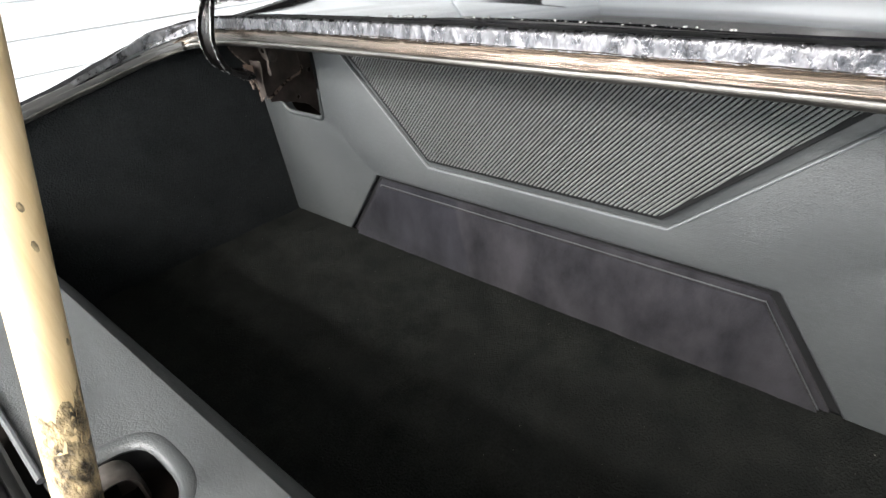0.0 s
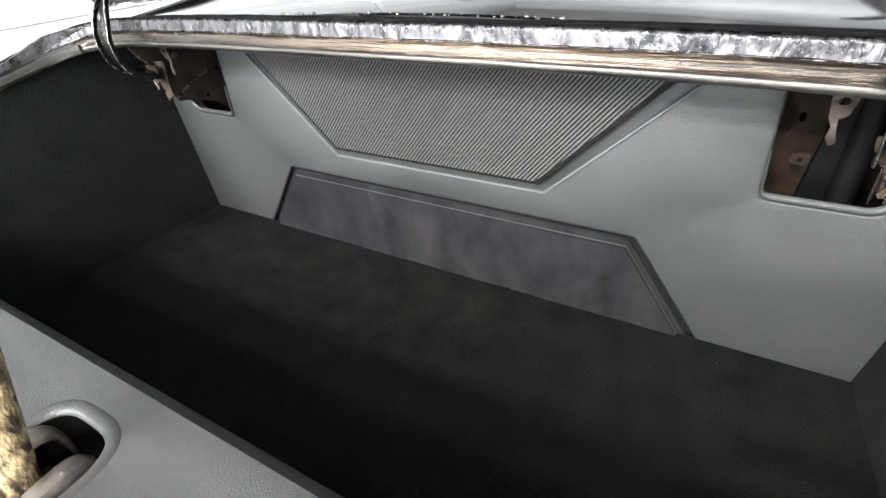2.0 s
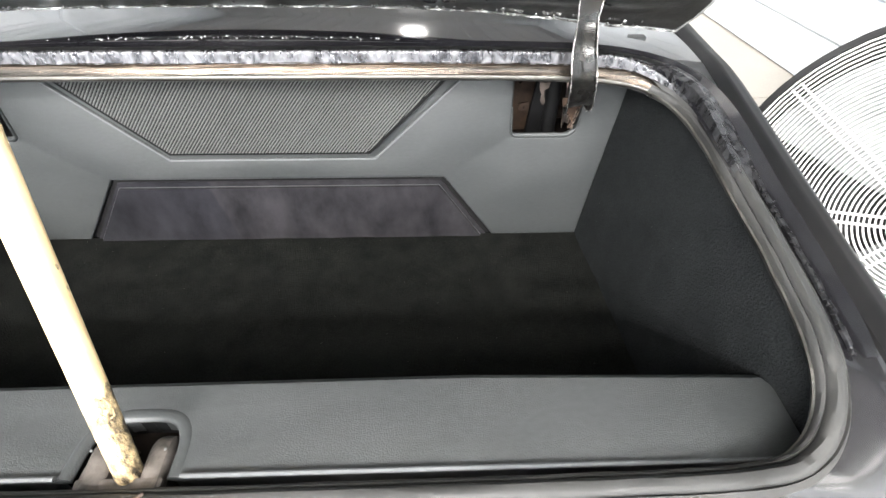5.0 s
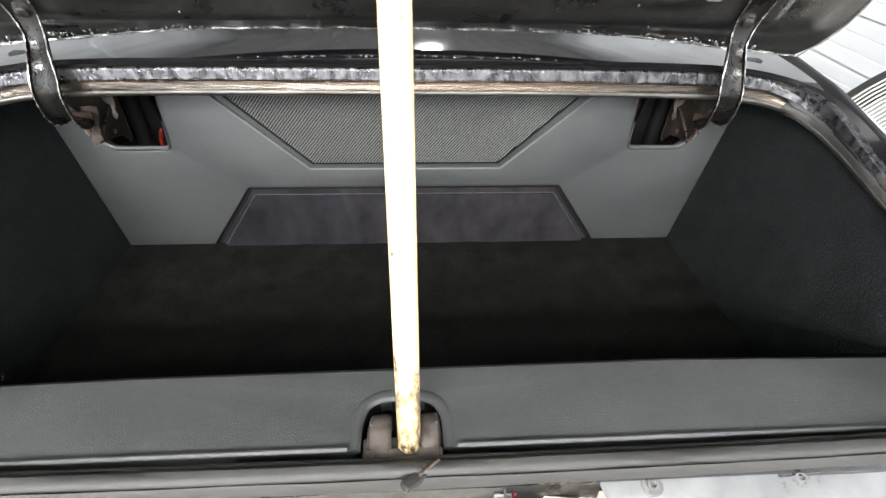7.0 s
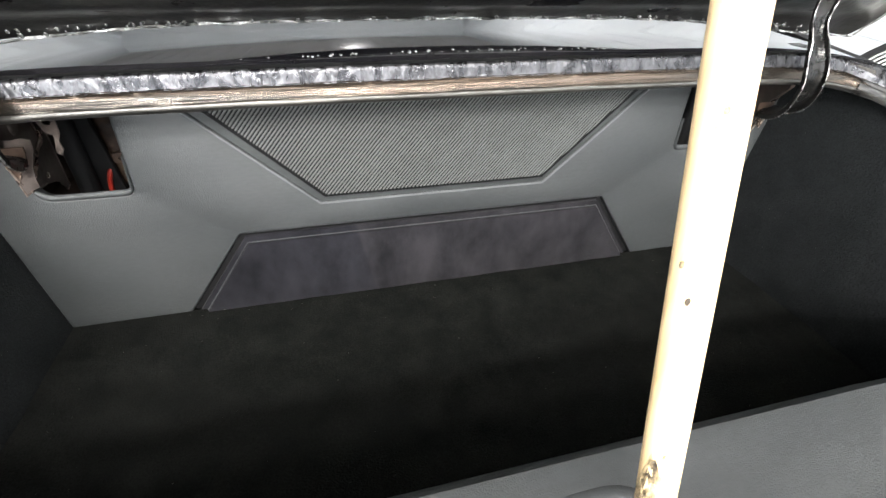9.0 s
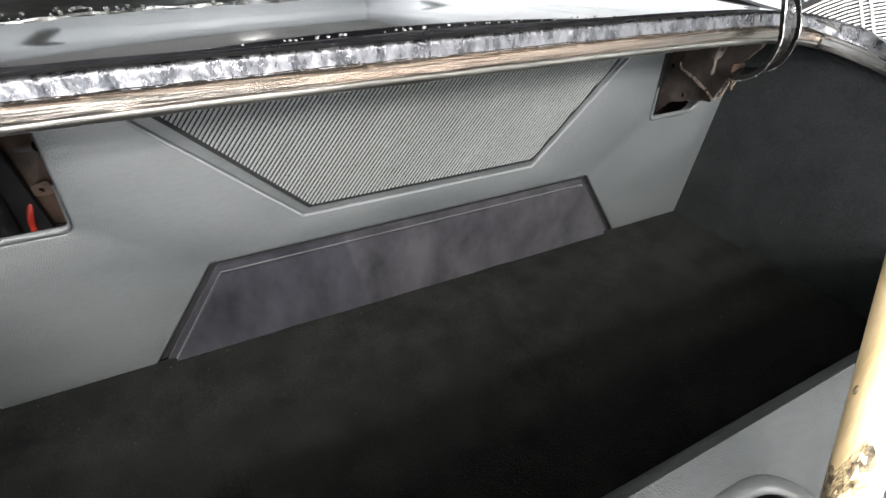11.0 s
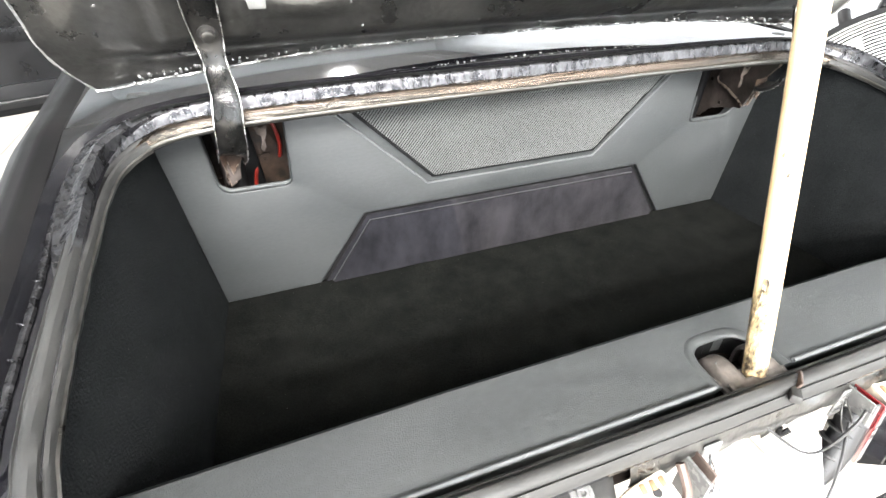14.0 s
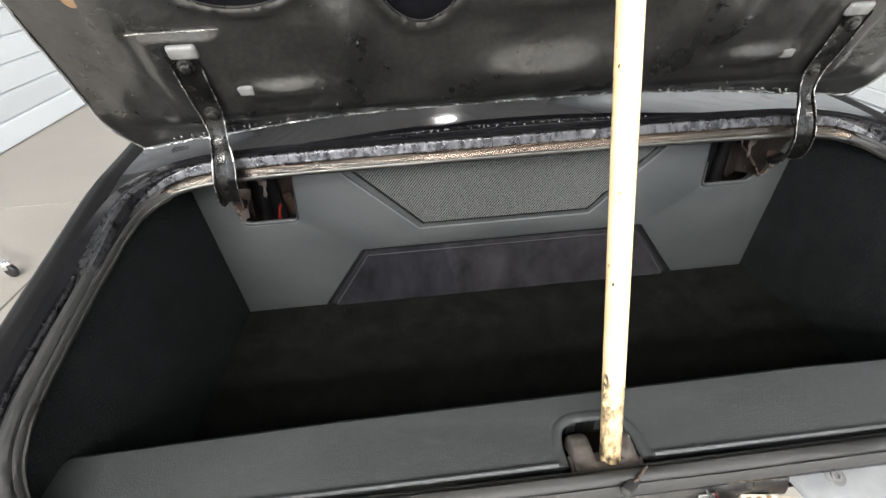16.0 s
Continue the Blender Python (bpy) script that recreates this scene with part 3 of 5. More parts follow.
def side_panel(s):
    """Felt-covered side, leaning outwards to the top and to the rear."""
    def inner(u, v):
        top = ramp(u, ((0, 0.775), (0.08, 0.815), (0.3, 0.865), (1, 0.965)))
        z = FLOOR_Z - 0.01 + (top - FLOOR_Z + 0.01) * v
        y = 0.385 + 0.617 * u
        x = (0.676 - 0.036 * u) + (0.14 - 0.045 * u) * (z - FLOOR_Z)
        x += 0.0025 * noise.noise(Vector((u * 6, v * 4, s * 5))) + 0.0008 * noise.noise(Vector((u * 22, v * 15, s * 3)))
        return Vector((s * x, y, z))
    side = thing("side_panel", "black felt-covered trunk side panel", "trunk panel", "trunk side panels", at=(s * 0.66, 0.69, FLOOR_Z))
    part("felt_face", sheet(inner, 60, 30), M_FELT, side)
    back = sheet(lambda u, v: inner(u, v) + Vector((s * 0.006, 0, 0)), 16, 8)
    bmesh.ops.recalc_face_normals(back, faces=back.faces[:])
    bmesh.ops.solidify(back, geom=back.faces[:], thickness=0.003)
    part("backing_board", back, M_PIPING, side, "thin black board below the felt")
    specks = bmesh.new()
    for k in range(45):
        u, v = rl.uniform(0.1, 0.97), rl.uniform(0.08, 0.9)
        fleck(specks, inner(u, v) - Vector((s * 0.0003, 0, 0)), Vector((0, 1, 0)), Vector((-s, 0, 0)), rl.uniform(0.0004, 0.0009), rl)
    tagged(part("lint", specks, M_LINT, side, smooth=0), "pale specks of lint", kind="stuff")


side_panel(-1)
side_panel(1)

# rear cover: vinyl shelf over the sill, with a bay for the latch
cover = thing("rear_trim_cover", "dark grey grained vinyl rear trunk cover with a latch notch", "trunk panel", at=(0, 0.43, SHELF_Z))


def bay(w, top, base):
    """An arch from the right foot over the top to the left foot."""
    out = []
    for k in range(29):
        a = math.pi * k / 28
        c, d = math.cos(a), math.sin(a)
        out.append((math.copysign(abs(c) ** 0.62, c) * w, base + (top - base) * d ** 0.55))
    return out


CX = -0.005
bay_pts = [(CX + a, b_) for a, b_ in bay(0.0535, 0.4430, 0.3745)]
FRONT = [(0.695, 0.472), (0.35, 0.4805), (-0.35, 0.4755), (-0.695, 0.466)]
shelf_out = [(-0.7, 0.3745)] + [p for p in reversed(bay_pts)] + [(0.7, 0.3745), (0.703, 0.460), *FRONT, (-0.703, 0.454)]
shelf_out = rounded(shelf_out, [0] * 33 + [0.3, 0.3, 0, 0], 6)
part("shelf", slab([shelf_out], 0.034, lambda a, b_, c: (a, b_, SHELF_Z + 0.001 - c), 0.004, 4), M_VINYL, cover)
front_line = [Vector((p[0], p[1] - 0.0015, SHELF_Z + 0.001)) for p in rounded(FRONT, (0, 0.3, 0.3, 0), 6)][::-1]
part("front_roll", sweep(front_line, [(-0.002, -0.0004), (0.0008, -0.0005), (0.0030, -0.0018), (0.0100, -0.0078), (0.0145, -0.0140), (0.0160, -0.024), (0.0160, -0.040)]), M_VINYL, cover, "sloping front edge of the vinyl cover")
for s in (-1, 1):
    e0, e1 = (-0.69, CX - 0.06) if s < 0 else (CX + 0.062, 0.69)
    part("rolled_edge", sweep([Vector((e0 + (e1 - e0) * i / 30, 0.3745, SHELF_Z + 0.004)) for i in range(31)], circle(0.0028, 8), ring=True), M_VINYL_EDGE, cover, "pale rolled vinyl edge")
collar = [(CX + a, b_) for a, b_ in bay(0.0545, 0.4450, 0.3745)]
part("bay_collar", sweep([Vector((p[0], p[1], SHELF_Z - 0.003)) for p in collar], circle(0.0085, 12, 0.0052), ring=True), M_VINYL, cover, "rounded pale vinyl rim of the latch notch")
part("bay_wall", sweep([Vector((p[0], p[1], SHELF_Z - 0.05)) for p in collar], [(0.002, 0), (0.002, 0.048), (-0.002, 0.048)]), M_PIPING, cover)
part("front_skirt", slab([[(-0.70, FLOOR_Z - 0.04), (-0.72, SHELF_Z - 0.004), (0.72, SHELF_Z - 0.004), (0.70, FLOOR_Z - 0.04)]], 0.012, lambda a, b_, c: (a, 0.470 - c, b_)), M_CARPET, cover, "dark carpet facing below the shelf")

# ---- the car ----
car = thing("car", "black classic two-door car under restoration with its trunk open", "car", at=(0, 0.6, 0))

LOOP = [(0, 0.886, 0.967), (-0.30, 0.888, 0.966), (-0.52, 0.889, 0.962), (-0.62, 0.878, 0.955), (-0.672, 0.842, 0.944), (-0.697, 0.785, 0.930), (-0.706, 0.68, 0.906),
        (-0.711, 0.55, 0.876), (-0.711, 0.455, 0.850), (-0.702, 0.40, 0.822), (-0.674, 0.364, 0.795), (-0.62, 0.351, 0.779), (-0.45, 0.349, 0.771), (0, 0.349, 0.765)]
LOOP = LOOP + [(-x, y, z) for x, y, z in reversed(LOOP[1:-1])]
loop = spline(LOOP, 10, True)          # runs round the opening from the front centre


def stretch_of(i0, i1):
    k = len(loop)
    return [loop[i % k] for i in range(i0, i1 + 1)]


N = len(loop)
# front lip and side gutters: from the right rear corner over the front to the left rear corner
SIDE = 82
gut_path = stretch_of(N - SIDE, N + SIDE)


def gut_profile(t):
    """Across the gutter: at the front a tall lip facing back, at the sides a shallow channel."""
    w = min(max((abs(t - 0.5) - 0.25) / 0.13, 0), 1)
    front = [(0.010, -0.015), (0.004, 0.007), (0.004, 0.024), (-0.004, 0.027), (-0.018, 0.020), (-0.030, 0.018), (-0.044, 0.026)]
    side = [(0.011, -0.012), (0.010, 0.000), (0.002, 0.002), (-0.012, -0.010), (-0.020, -0.016), (-0.034, -0.014), (-0.046, 0.004)]
    return [(a * (1 - w) + c * w, b_ * (1 - w) + d * w) for (a, b_), (c, d) in zip(front, side)]


lip_low = [p for p in gut_path if p.y > 0.862]
band_path = [p for p in gut_path if p.y > 0.830]
BAND = [(0.0118, -0.006), (0.0082, -0.002), (0.0066, 0.003), (0.0066, 0.008), (0.0085, 0.0115)]


def band_profile(t):
    k = 0.12 + 0.88 * smooth01(0.0, 0.07, min(t, 1 - t))
    return [(0.0095 + (a - 0.0095) * k, -0.003 + (b_ + 0.003) * k) for a, b_ in BAND]


part("opening_flange", sweep(gut_path, lambda t: gut_profile(t)[:2], wobble=0.0004), M_FENDER, car, "dark flange of the trunk opening")
part("lip_band", sweep(dense(band_path, 0.008), band_profile, wobble=0.0009), M_LIP, car, "coppery worn metal band of the trunk lip")
film_path = dense([p for p in gut_path if p.y > 0.800], 0.0022)


def film_profile(t):
    """The film thins out towards both corners."""
    k = 0.1 + 0.9 * smooth01(0.0, 0.10, min(t, 1 - t))
    return [(0.0062 + (a - 0.0062) * k, 0.006 + (b_ - 0.006) * k) for a, b_ in FILM]


FILM = [(0.0075, 0.0095), (0.0068, 0.0118), (0.0063, 0.014), (0.0058, 0.0162), (0.0053, 0.0185), (0.0048, 0.0208), (0.0043, 0.023), (0.0035, 0.0252), (0.002, 0.0268), (-0.003, 0.0282)]
part("sealing_film", crinkle(sweep(film_path, film_profile), 0.0017, 120, 320), M_FILM, car, "crinkled silvery film along the trunk opening", smooth=35)
part("film_top_line", sweep([p for p in film_path if p.y > 0.862], [(0.0028, 0.0285), (-0.001, 0.0302), (-0.006, 0.0300)], wobble=0.0012), M_PIPING, car, "dark sealer line above the film")
part("lip_top", sweep(gut_path, lambda t: gut_profile(t)[1:4], wobble=0.0005), M_PAINT, car)
part("gutter", sweep(gut_path, lambda t: gut_profile(t)[3:], wobble=0.0005), M_PAINT, car, "glossy black rain gutter")
part("rolled_lip", sweep([q + Vector((0, -0.0065, -0.0105)) for q in lip_low], circle(0.0058, 12), ring=True, wobble=0.0005), M_ROLL, car, "grey rolled steel edge of the lip")
part("lip_underside", sweep(lip_low, [(0.006, -0.0165), (-0.02, -0.018), (-0.10, -0.014)]), M_FENDER, car)
# film lying in the side gutters
for s in (-1, 1):
    pts, along = [], []
    for i, p in enumerate(gut_path):
        if p.x * s > 0.60 and 0.42 < p.y < 0.876:
            ahead = (gut_path[min(i + 1, len(gut_path) - 1)] - gut_path[max(i - 1, 0)]).normalized()
            side = Vector((0, 0, 1)).cross(ahead).normalized()
            (a0, b0), (a1, b1) = gut_profile(i / (len(gut_path) - 1))[4:6]
            along.append(p + side * (a0 * 0.15 + a1 * 0.85 - 0.003) + Vector((0, 0, b0 * 0.15 + b1 * 0.85)))
            pts.append(p)
    part("gutter_film", crinkle(sweep(dense(along, 0.003), [(0.0052, 0.0005), (0.0036, 0.0030), (0.0015, 0.0038), (-0.0015, 0.0034), (-0.0042, 0.0005)]), 0.0022, 75, 190), M_FILM, car, "loose crinkled film strip in the gutter", smooth=0)
    rs = random.Random(7)
    for k in range(9):
        p = pts[int(rs.uniform(0.35, 0.98) * (len(pts) - 1))]
        q = p + Vector((s * 0.033, 0, -0.009))
        d = Vector((s * rs.uniform(0.006, 0.014), rs.uniform(0.002, 0.010), rs.uniform(0.002, 0.006)))
        part("film_shred", sweep([q, q + d * 0.5, q + d], lambda t: [(0.0012 * (1.1 - t) * math.cos(w), 0.0012 * (1.1 - t) * math.sin(w)) for w in (0, 1.6, 3.1, 4.7)], ring=True), M_FILM, car, "curled shred of film")
# wide wrinkled film over the corners of the gutter
for s in (-1, 1):
    idx = [i for i, p in enumerate(gut_path) if p.x * s > 0.585 and p.y > 0.62]

    def corner_profile(t):
        row = gut_profile((idx[0] + t * (idx[-1] - idx[0])) / (len(gut_path) - 1))[1:6]
        out = []
        for (a, b_), (c, d) in zip(row, row[1:]):
            out += [(a + (c - a) * q / 3, b_ + (d - b_) * q / 3 + 0.0022) for q in range(3)]
        k = 0.35 + 0.65 * smooth01(0.0, 0.25, min(t, 1 - t))
        mid = out[len(out) // 2]
        return [(mid[0] + (a - mid[0]) * k, b_) for a, b_ in out]
    part("corner_film", crinkle(sweep(dense(gut_path[idx[0]:idx[-1] + 1], 0.0035), corner_profile), 0.0022, 75, 210), M_FILM, car, "wide wrinkled film in the corner of the gutter", smooth=35)
# rubber along both sides and the rear
rub_path = stretch_of(35, N - 35)
part("weatherstrip", sweep(rub_path, [(0.013, -0.014), (0.0145, -0.005), (0.0125, 0.0005), (0.0095, 0.002), (0.0075, -0.001), (0.006, 0.0045), (0.002, 0.008), (-0.004, 0.0075), (-0.009, 0.004), (-0.0105, 0.0), (-0.0125, 0.002), (-0.016, -0.003), (-0.0175, -0.012)], wobble=0.0011), M_RUBBER, car, "worn grey-black rubber weatherstrip")
part("weatherstrip_lip", sweep(rub_path, [(0.0135, -0.006), (0.0165, -0.008), (0.0155, -0.013), (0.012, -0.015)], wobble=0.0012), M_ROLL, car, "thin worn metal pinch edge")
# folded over end of the rubber at the middle of the sill
part("weatherstrip_end", moved(box(-0.022, 0.020, -0.006, 0.006, -0.008, 0.003, 0.003), pose(0.014, 0.340, 0.767, 0, 14, 38)), M_RUBBER, car, "torn folded end of the rubber strip")
part("weatherstrip_end", moved(box(-0.012, 0.015, -0.0015, 0.0015, -0.008, 0.007, 0.001), pose(0.022, 0.345, 0.770, 20, 8, 40)), M_RUST, car, "torn rusty flap")

# deck panel ahead of the opening, and rear window base
def deck_rise(y):
    v = max(0, (y - 0.93) / 0.69)
    return 0.045 * v + 0.05 * v * v


def deck(u, v):
    """The panel bows upwards behind the opening and falls off to both sides."""
    x = -0.752 + 1.504 * u
    y = 0.930 + 0.69 * v
    d = y - 0.930
    rise = 0.109 * d - 0.461 * d * d if d < 0.1 else 0.0063 + 0.0169 * (d - 0.1) + 0.226 * (d - 0.1) ** 2
    return Vector((x, y, 0.994 - 0.037 * (x / 0.752) ** 2 + rise))


part("deck_panel", sheet(deck, 80, 60), M_DECK, car, "glossy black panel ahead of the trunk opening")
part("deck_edge", sweep([deck(i / 60, 0) for i in range(4, 57)], [(0.002, -0.012), (0.0, -0.001), (-0.003, 0.0015)], wobble=0.0005), M_SATIN, car)


def rim_z(y):
    return 0.956 + 0.213 * (y - 0.933) if y > 0.42 else 0.8467 + 0.42 * (y - 0.42)


RIM = ((0.28, 0.758), (0.32, 0.770), (0.36, 0.778), (0.44, 0.764), (0.55, 0.7565), (0.70, 0.7555))
RIM_Z = ((0.28, 0.757), (0.32, 0.778), (0.36, 0.803), (0.44, 0.842), (0.55, 0.868), (0.93, rim_z(0.93) - 0.006))


def quarter(s):
    prof = [(0.0, -0.001), (0.004, 0.004), (0.03, 0.004), (0.052, -0.004), (0.076, -0.024), (0.094, -0.062), (0.116, -0.16), (0.129, -0.30), (0.114, -0.45), (0.084, -0.55)]

    def fn(u, v):
        y = 0.285 + 2.35 * u ** 1.6
        k = v * (len(prof) - 1)
        i = min(int(k), len(prof) - 2)
        p = Vector(prof[i]).lerp(Vector(prof[i + 1]), k - i)
        z0 = ramp(y, RIM_Z) if y < 0.93 else 0.9505 + deck_rise(y)
        back = max(0, 0.40 - y) / 0.115
        x = ramp(y, RIM) - 0.018 * max(0, y - 0.85) * max(0, 1 - v * 2) + p.x * (1 - 0.5 * back * back)
        return Vector((s * x, y, z0 + p.y))
    b = sheet(fn, 90, 36)
    return part("quarter_panel", b, M_FENDER, car, "dull black rear quarter panel")


quarter(-1)
quarter(1)


# corner pieces between gutter, deck and quarter panel
for s in (-1, 1):
    g = bmesh.new()
    c0 = Vector((s * 0.60, 0.80, 0))
    prev = None
    for i, p in enumerate(gut_path):
        if p.x * s < 0.50 or p.y < 0.74:
            continue
        t_ = i / (len(gut_path) - 1)
        a, b_ = gut_profile(t_)[-1]
        nx, pv = gut_path[min(i + 1, len(gut_path) - 1)], gut_path[max(i - 1, 0)]
        ahead = (nx - pv).normalized()
        side = Vector((0, 0, 1)).cross(ahead).normalized()
        e = p + side * a + Vector((0, 0, b_))
        d = Vector((e.x - c0.x, e.y - c0.y, 0))
        k = min((0.756 - abs(c0.x)) / (d.x * s) if d.x * s > 1e-4 else 9, (0.935 - c0.y) / d.y if d.y > 1e-4 else 9)
        if e.x * s < 0.60:
            q = Vector((e.x, 0.935, 0))
        elif e.y < 0.80:
            q = Vector((s * 0.756, e.y, 0))
        else:
            q = c0 + d * max(k, 1.0)
        q.z = deck((q.x + 0.752) / 1.504, 0).z - 0.0015 if q.y > 0.934 else rim_z(q.y) - 0.001
        now = (g.verts.new(e), g.verts.new(q))
        if prev:
            g.faces.new((prev[0], now[0], now[1], prev[1]))
        prev = now
    part("corner_piece", g, M_FENDER, car)


# sill and rounded corners between the rubber and the tail, one pressing
def corner_outer(s):
    return spline([(s * 0.7565, 0.55, 0.8695), (s * 0.764, 0.44, 0.843), (s * 0.778, 0.36, 0.804), (s * 0.750, 0.310, 0.760), (s * 0.65, 0.328, 0.7475), (s * 0.45, 0.3325, 0.7468), (0, 0.3325, 0.7475)], 10)


for s in (-1, 1):
    inner = loop[70:131]
    edge_out = corner_outer(-1)

    def shell(u, v):
        i = min(int(u * 60), 59)
        f = u * 60 - i
        ahead = (inner[i + 1] - inner[i]).normalized()
        side = Vector((0, 0, 1)).cross(ahead).normalized()
        p = inner[i].lerp(inner[i + 1], f) - side * 0.0150 - Vector((0, 0, 0.007))
        q = edge_out[i].lerp(edge_out[i + 1], f)
        r = p.lerp(q, v) + Vector((0, 0, 0.0055 * math.sin(math.pi * v) * smooth01(0.02, 0.3, u) * (1 - 0.85 * smooth01(0.5, 0.8, u)) - 0.015 * math.sin(math.pi * min(v * 1.25, 1)) * (1 - smooth01(0.10, 0.26, u))))
        return Vector((-s * r.x, r.y, r.z))
    part("rear_corner", sheet(shell, 120, 14), M_PAINT, car, "glossy black rear corner and sill")
    down = [Vector((-s * q.x, q.y, q.z)) for q in edge_out[18:52]]

    def skirt(u, v):
        i = min(int(u * (len(down) - 1)), len(down) - 2)
        q = down[i].lerp(down[i + 1], u * (len(down) - 1) - i)
        return q + Vector((s * 0.05 * math.sin(v * 1.5) * (1 - u), -0.018 * math.sin(v * 1.5), -0.25 * v * v - 0.02 * v))
    part("corner_skirt", sheet(skirt, 40, 8), M_PAINT, car)

# rear wheels
for s in (-1, 1):
    wm = aim((s * 0.74, 1.25, 0.335), (s, 0, 0))
    wheel = thing("wheel", "", "")
    wheel.parent = car
    wheel.matrix_parent_inverse = Matrix.Translation(-car.location)
    part("tyre", lathe([(0.20, -0.10), (0.29, -0.105), (0.33, -0.085), (0.335, 0), (0.33, 0.085), (0.29, 0.105), (0.20, 0.10)], 40, wm), M_BLACK, wheel, "black rubber tyre")
    part("rim", lathe([(0.0, 0.03), (0.08, 0.04), (0.17, 0.02), (0.20, 0.09), (0.205, -0.09), (0.0, -0.09)], 32, wm), M_CHROME, wheel, "bright steel rim")

# dark steel tub round the luggage space
part("trunk_tub", box(-0.76, 0.76, 0.476, 1.21, 0.492, 0.5, 0.002, 1), M_DARKSTEEL, car, "dark inner body steel")
part("trunk_tub", box(-0.76, 0.76, 1.205, 1.212, 0.50, 0.975), M_DARKSTEEL, car)
for s in (-1, 1):
    part("trunk_tub", box(min(s * 0.735, s * 0.742), max(s * 0.735, s * 0.742), 0.40, 1.21, 0.50, 0.80), M_DARKSTEEL, car)
    part("trunk_tub", box(min(s * 0.735, s * 0.742), max(s * 0.735, s * 0.742), 0.95, 1.21, 0.80, 0.94), M_DARKSTEEL, car)

# hinges
def hinge(s):
    h = thing("hinge", "", "")
    h.name = "trunk_hinge"
    h.parent = car
    h.matrix_parent_inverse = Matrix.Translation(-car.location)
    h["label"] = "dark steel gooseneck trunk hinge with bare edges"
    hx = s * 0.537
    pts = [(hx, 0.836, 1.178), (hx, 0.862, 1.120), (hx, 0.884, 1.074), (hx - s * 0.001, 0.886, 1.035), (hx - s * 0.004, 0.866, 1.000), (hx, 0.855, 0.965), (hx + s * 0.003, 0.859, 0.932), (hx + s * 0.007, 0.873, 0.912), (hx + s * 0.011, 0.896, 0.899), (hx + s * 0.013, 0.918, 0.896)]
    path = spline(pts, 7)

    def prof(t):
        w = ramp(t, ((0, 0.0215), (0.18, 0.0195), (0.32, 0.014), (0.5, 0.0180), (0.75, 0.0195), (1, 0.017)))
        d = ramp(t, ((0, 0.004), (0.25, 0.006), (0.4, 0.010), (1, 0.011)))
        return [(-w, d), (-w, d * 0.3), (-w * 0.75, 0), (w * 0.75, 0), (w, d * 0.3), (w, d)]
    strap = sweep(path, lambda t: [(a, -b_) for a, b_ in prof(t)], up=(0, 1, 0.2))
    bmesh.ops.solidify(strap, geom=strap.faces[:], thickness=0.0022)
    part("strap", strap, M_HINGE, h)
    for sd in (-1, 1):
        k = len(path)
        line = []
        for i, p in enumerate(path):
            nxt, prv = path[min(i + 1, k - 1)], path[max(i - 1, 0)]
            ahead = (nxt - prv).normalized()
            side = Vector((0, 1, 0.2)).cross(ahead).normalized()
            top = ahead.cross(side).normalized()
            w, d = prof(i / (k - 1))[-1]
            line.append(p + side * sd * (w + 0.0004) - top * (d + 0.0002))
        part("strap_edge", sweep(line[3:], circle(0.0009, 6), ring=True, wobble=0.0007), M_EDGE, h, "shiny bare metal edge")
    for y_, z_ in ((0.842, 1.160), (0.886, 1.074)):
        nrm = Vector((0, -0.894, -0.447))
        m = aim(Vector((hx, y_, z_)) + nrm * 0.0, nrm)
        part("bolt", lathe([(0.013, 0), (0.013, 0.0025), (0.009, 0.0035), (0.0085, 0.009), (0.006, 0.0105), (0, 0.0105)], 14, m), M_HINGE, h)
    # torn bracket beside and below the strap, reaching into the cutout of the panel
    def jag(pts, amount, per=5, seed=1):
        out, rj = [], random.Random(seed)
        for (a, b_), (c, d) in zip(pts, pts[1:] + pts[:1]):
            for i in range(per):
                f = i / per
                out.append((a + (c - a) * f + rj.uniform(-amount, amount) * (i > 0), b_ + (d - b_) * f + rj.uniform(-amount, amount) * (i > 0)))
        return out

    def ring_at(a, b_, r):
        return [(a + r * math.cos(math.tau * i / 10), b_ + r * math.sin(math.tau * i / 10)) for i in range(10)]

    def upright(x):
        return lambda a, b_, c: (s * (x - 0.005 - c + 0.15 * (a - 0.96) + 0.004 * noise.noise(Vector((a * 30, b_ * 30, s * 2)))), a, b_)
    deep = jag([(1.10, 0.955), (0.912, 0.955), (0.930, 0.905), (0.958, 0.822), (1.018, 0.806), (1.055, 0.790), (1.085, 0.760), (1.10, 0.760)], 0.0018, 5, 3)
    part("torn_bracket", slab([deep, ring_at(1.078, 0.858, 0.0055), ring_at(1.032, 0.812, 0.0045), ring_at(1.066, 0.905, 0.004)], 0.002, upright(0.577)), M_BRACKET, h, "dirty torn steel bracket with holes")
    lap = jag([(1.052, 0.862), (1.045, 0.955), (0.893, 0.955), (0.897, 0.932), (0.925, 0.898), (0.933, 0.878), (0.951, 0.830), (0.985, 0.846)], 0.0018, 5, 5)
    part("bracket_lap", slab([lap], 0.002, upright(0.5715)), M_BRACKET, h, "overlapping bent steel layer")
    part("torn_edge", sweep(spline([Vector((s * (0.5635 + 0.15 * (a - 0.96)), a, b_)) for a, b_ in ((1.054, 0.872), (1.046, 0.861), (1.01, 0.853), (0.985, 0.846), (0.952, 0.831))], 8), circle(0.0019, 6), ring=True, wobble=0.0035), M_TORN, h, "bright torn metal edge")
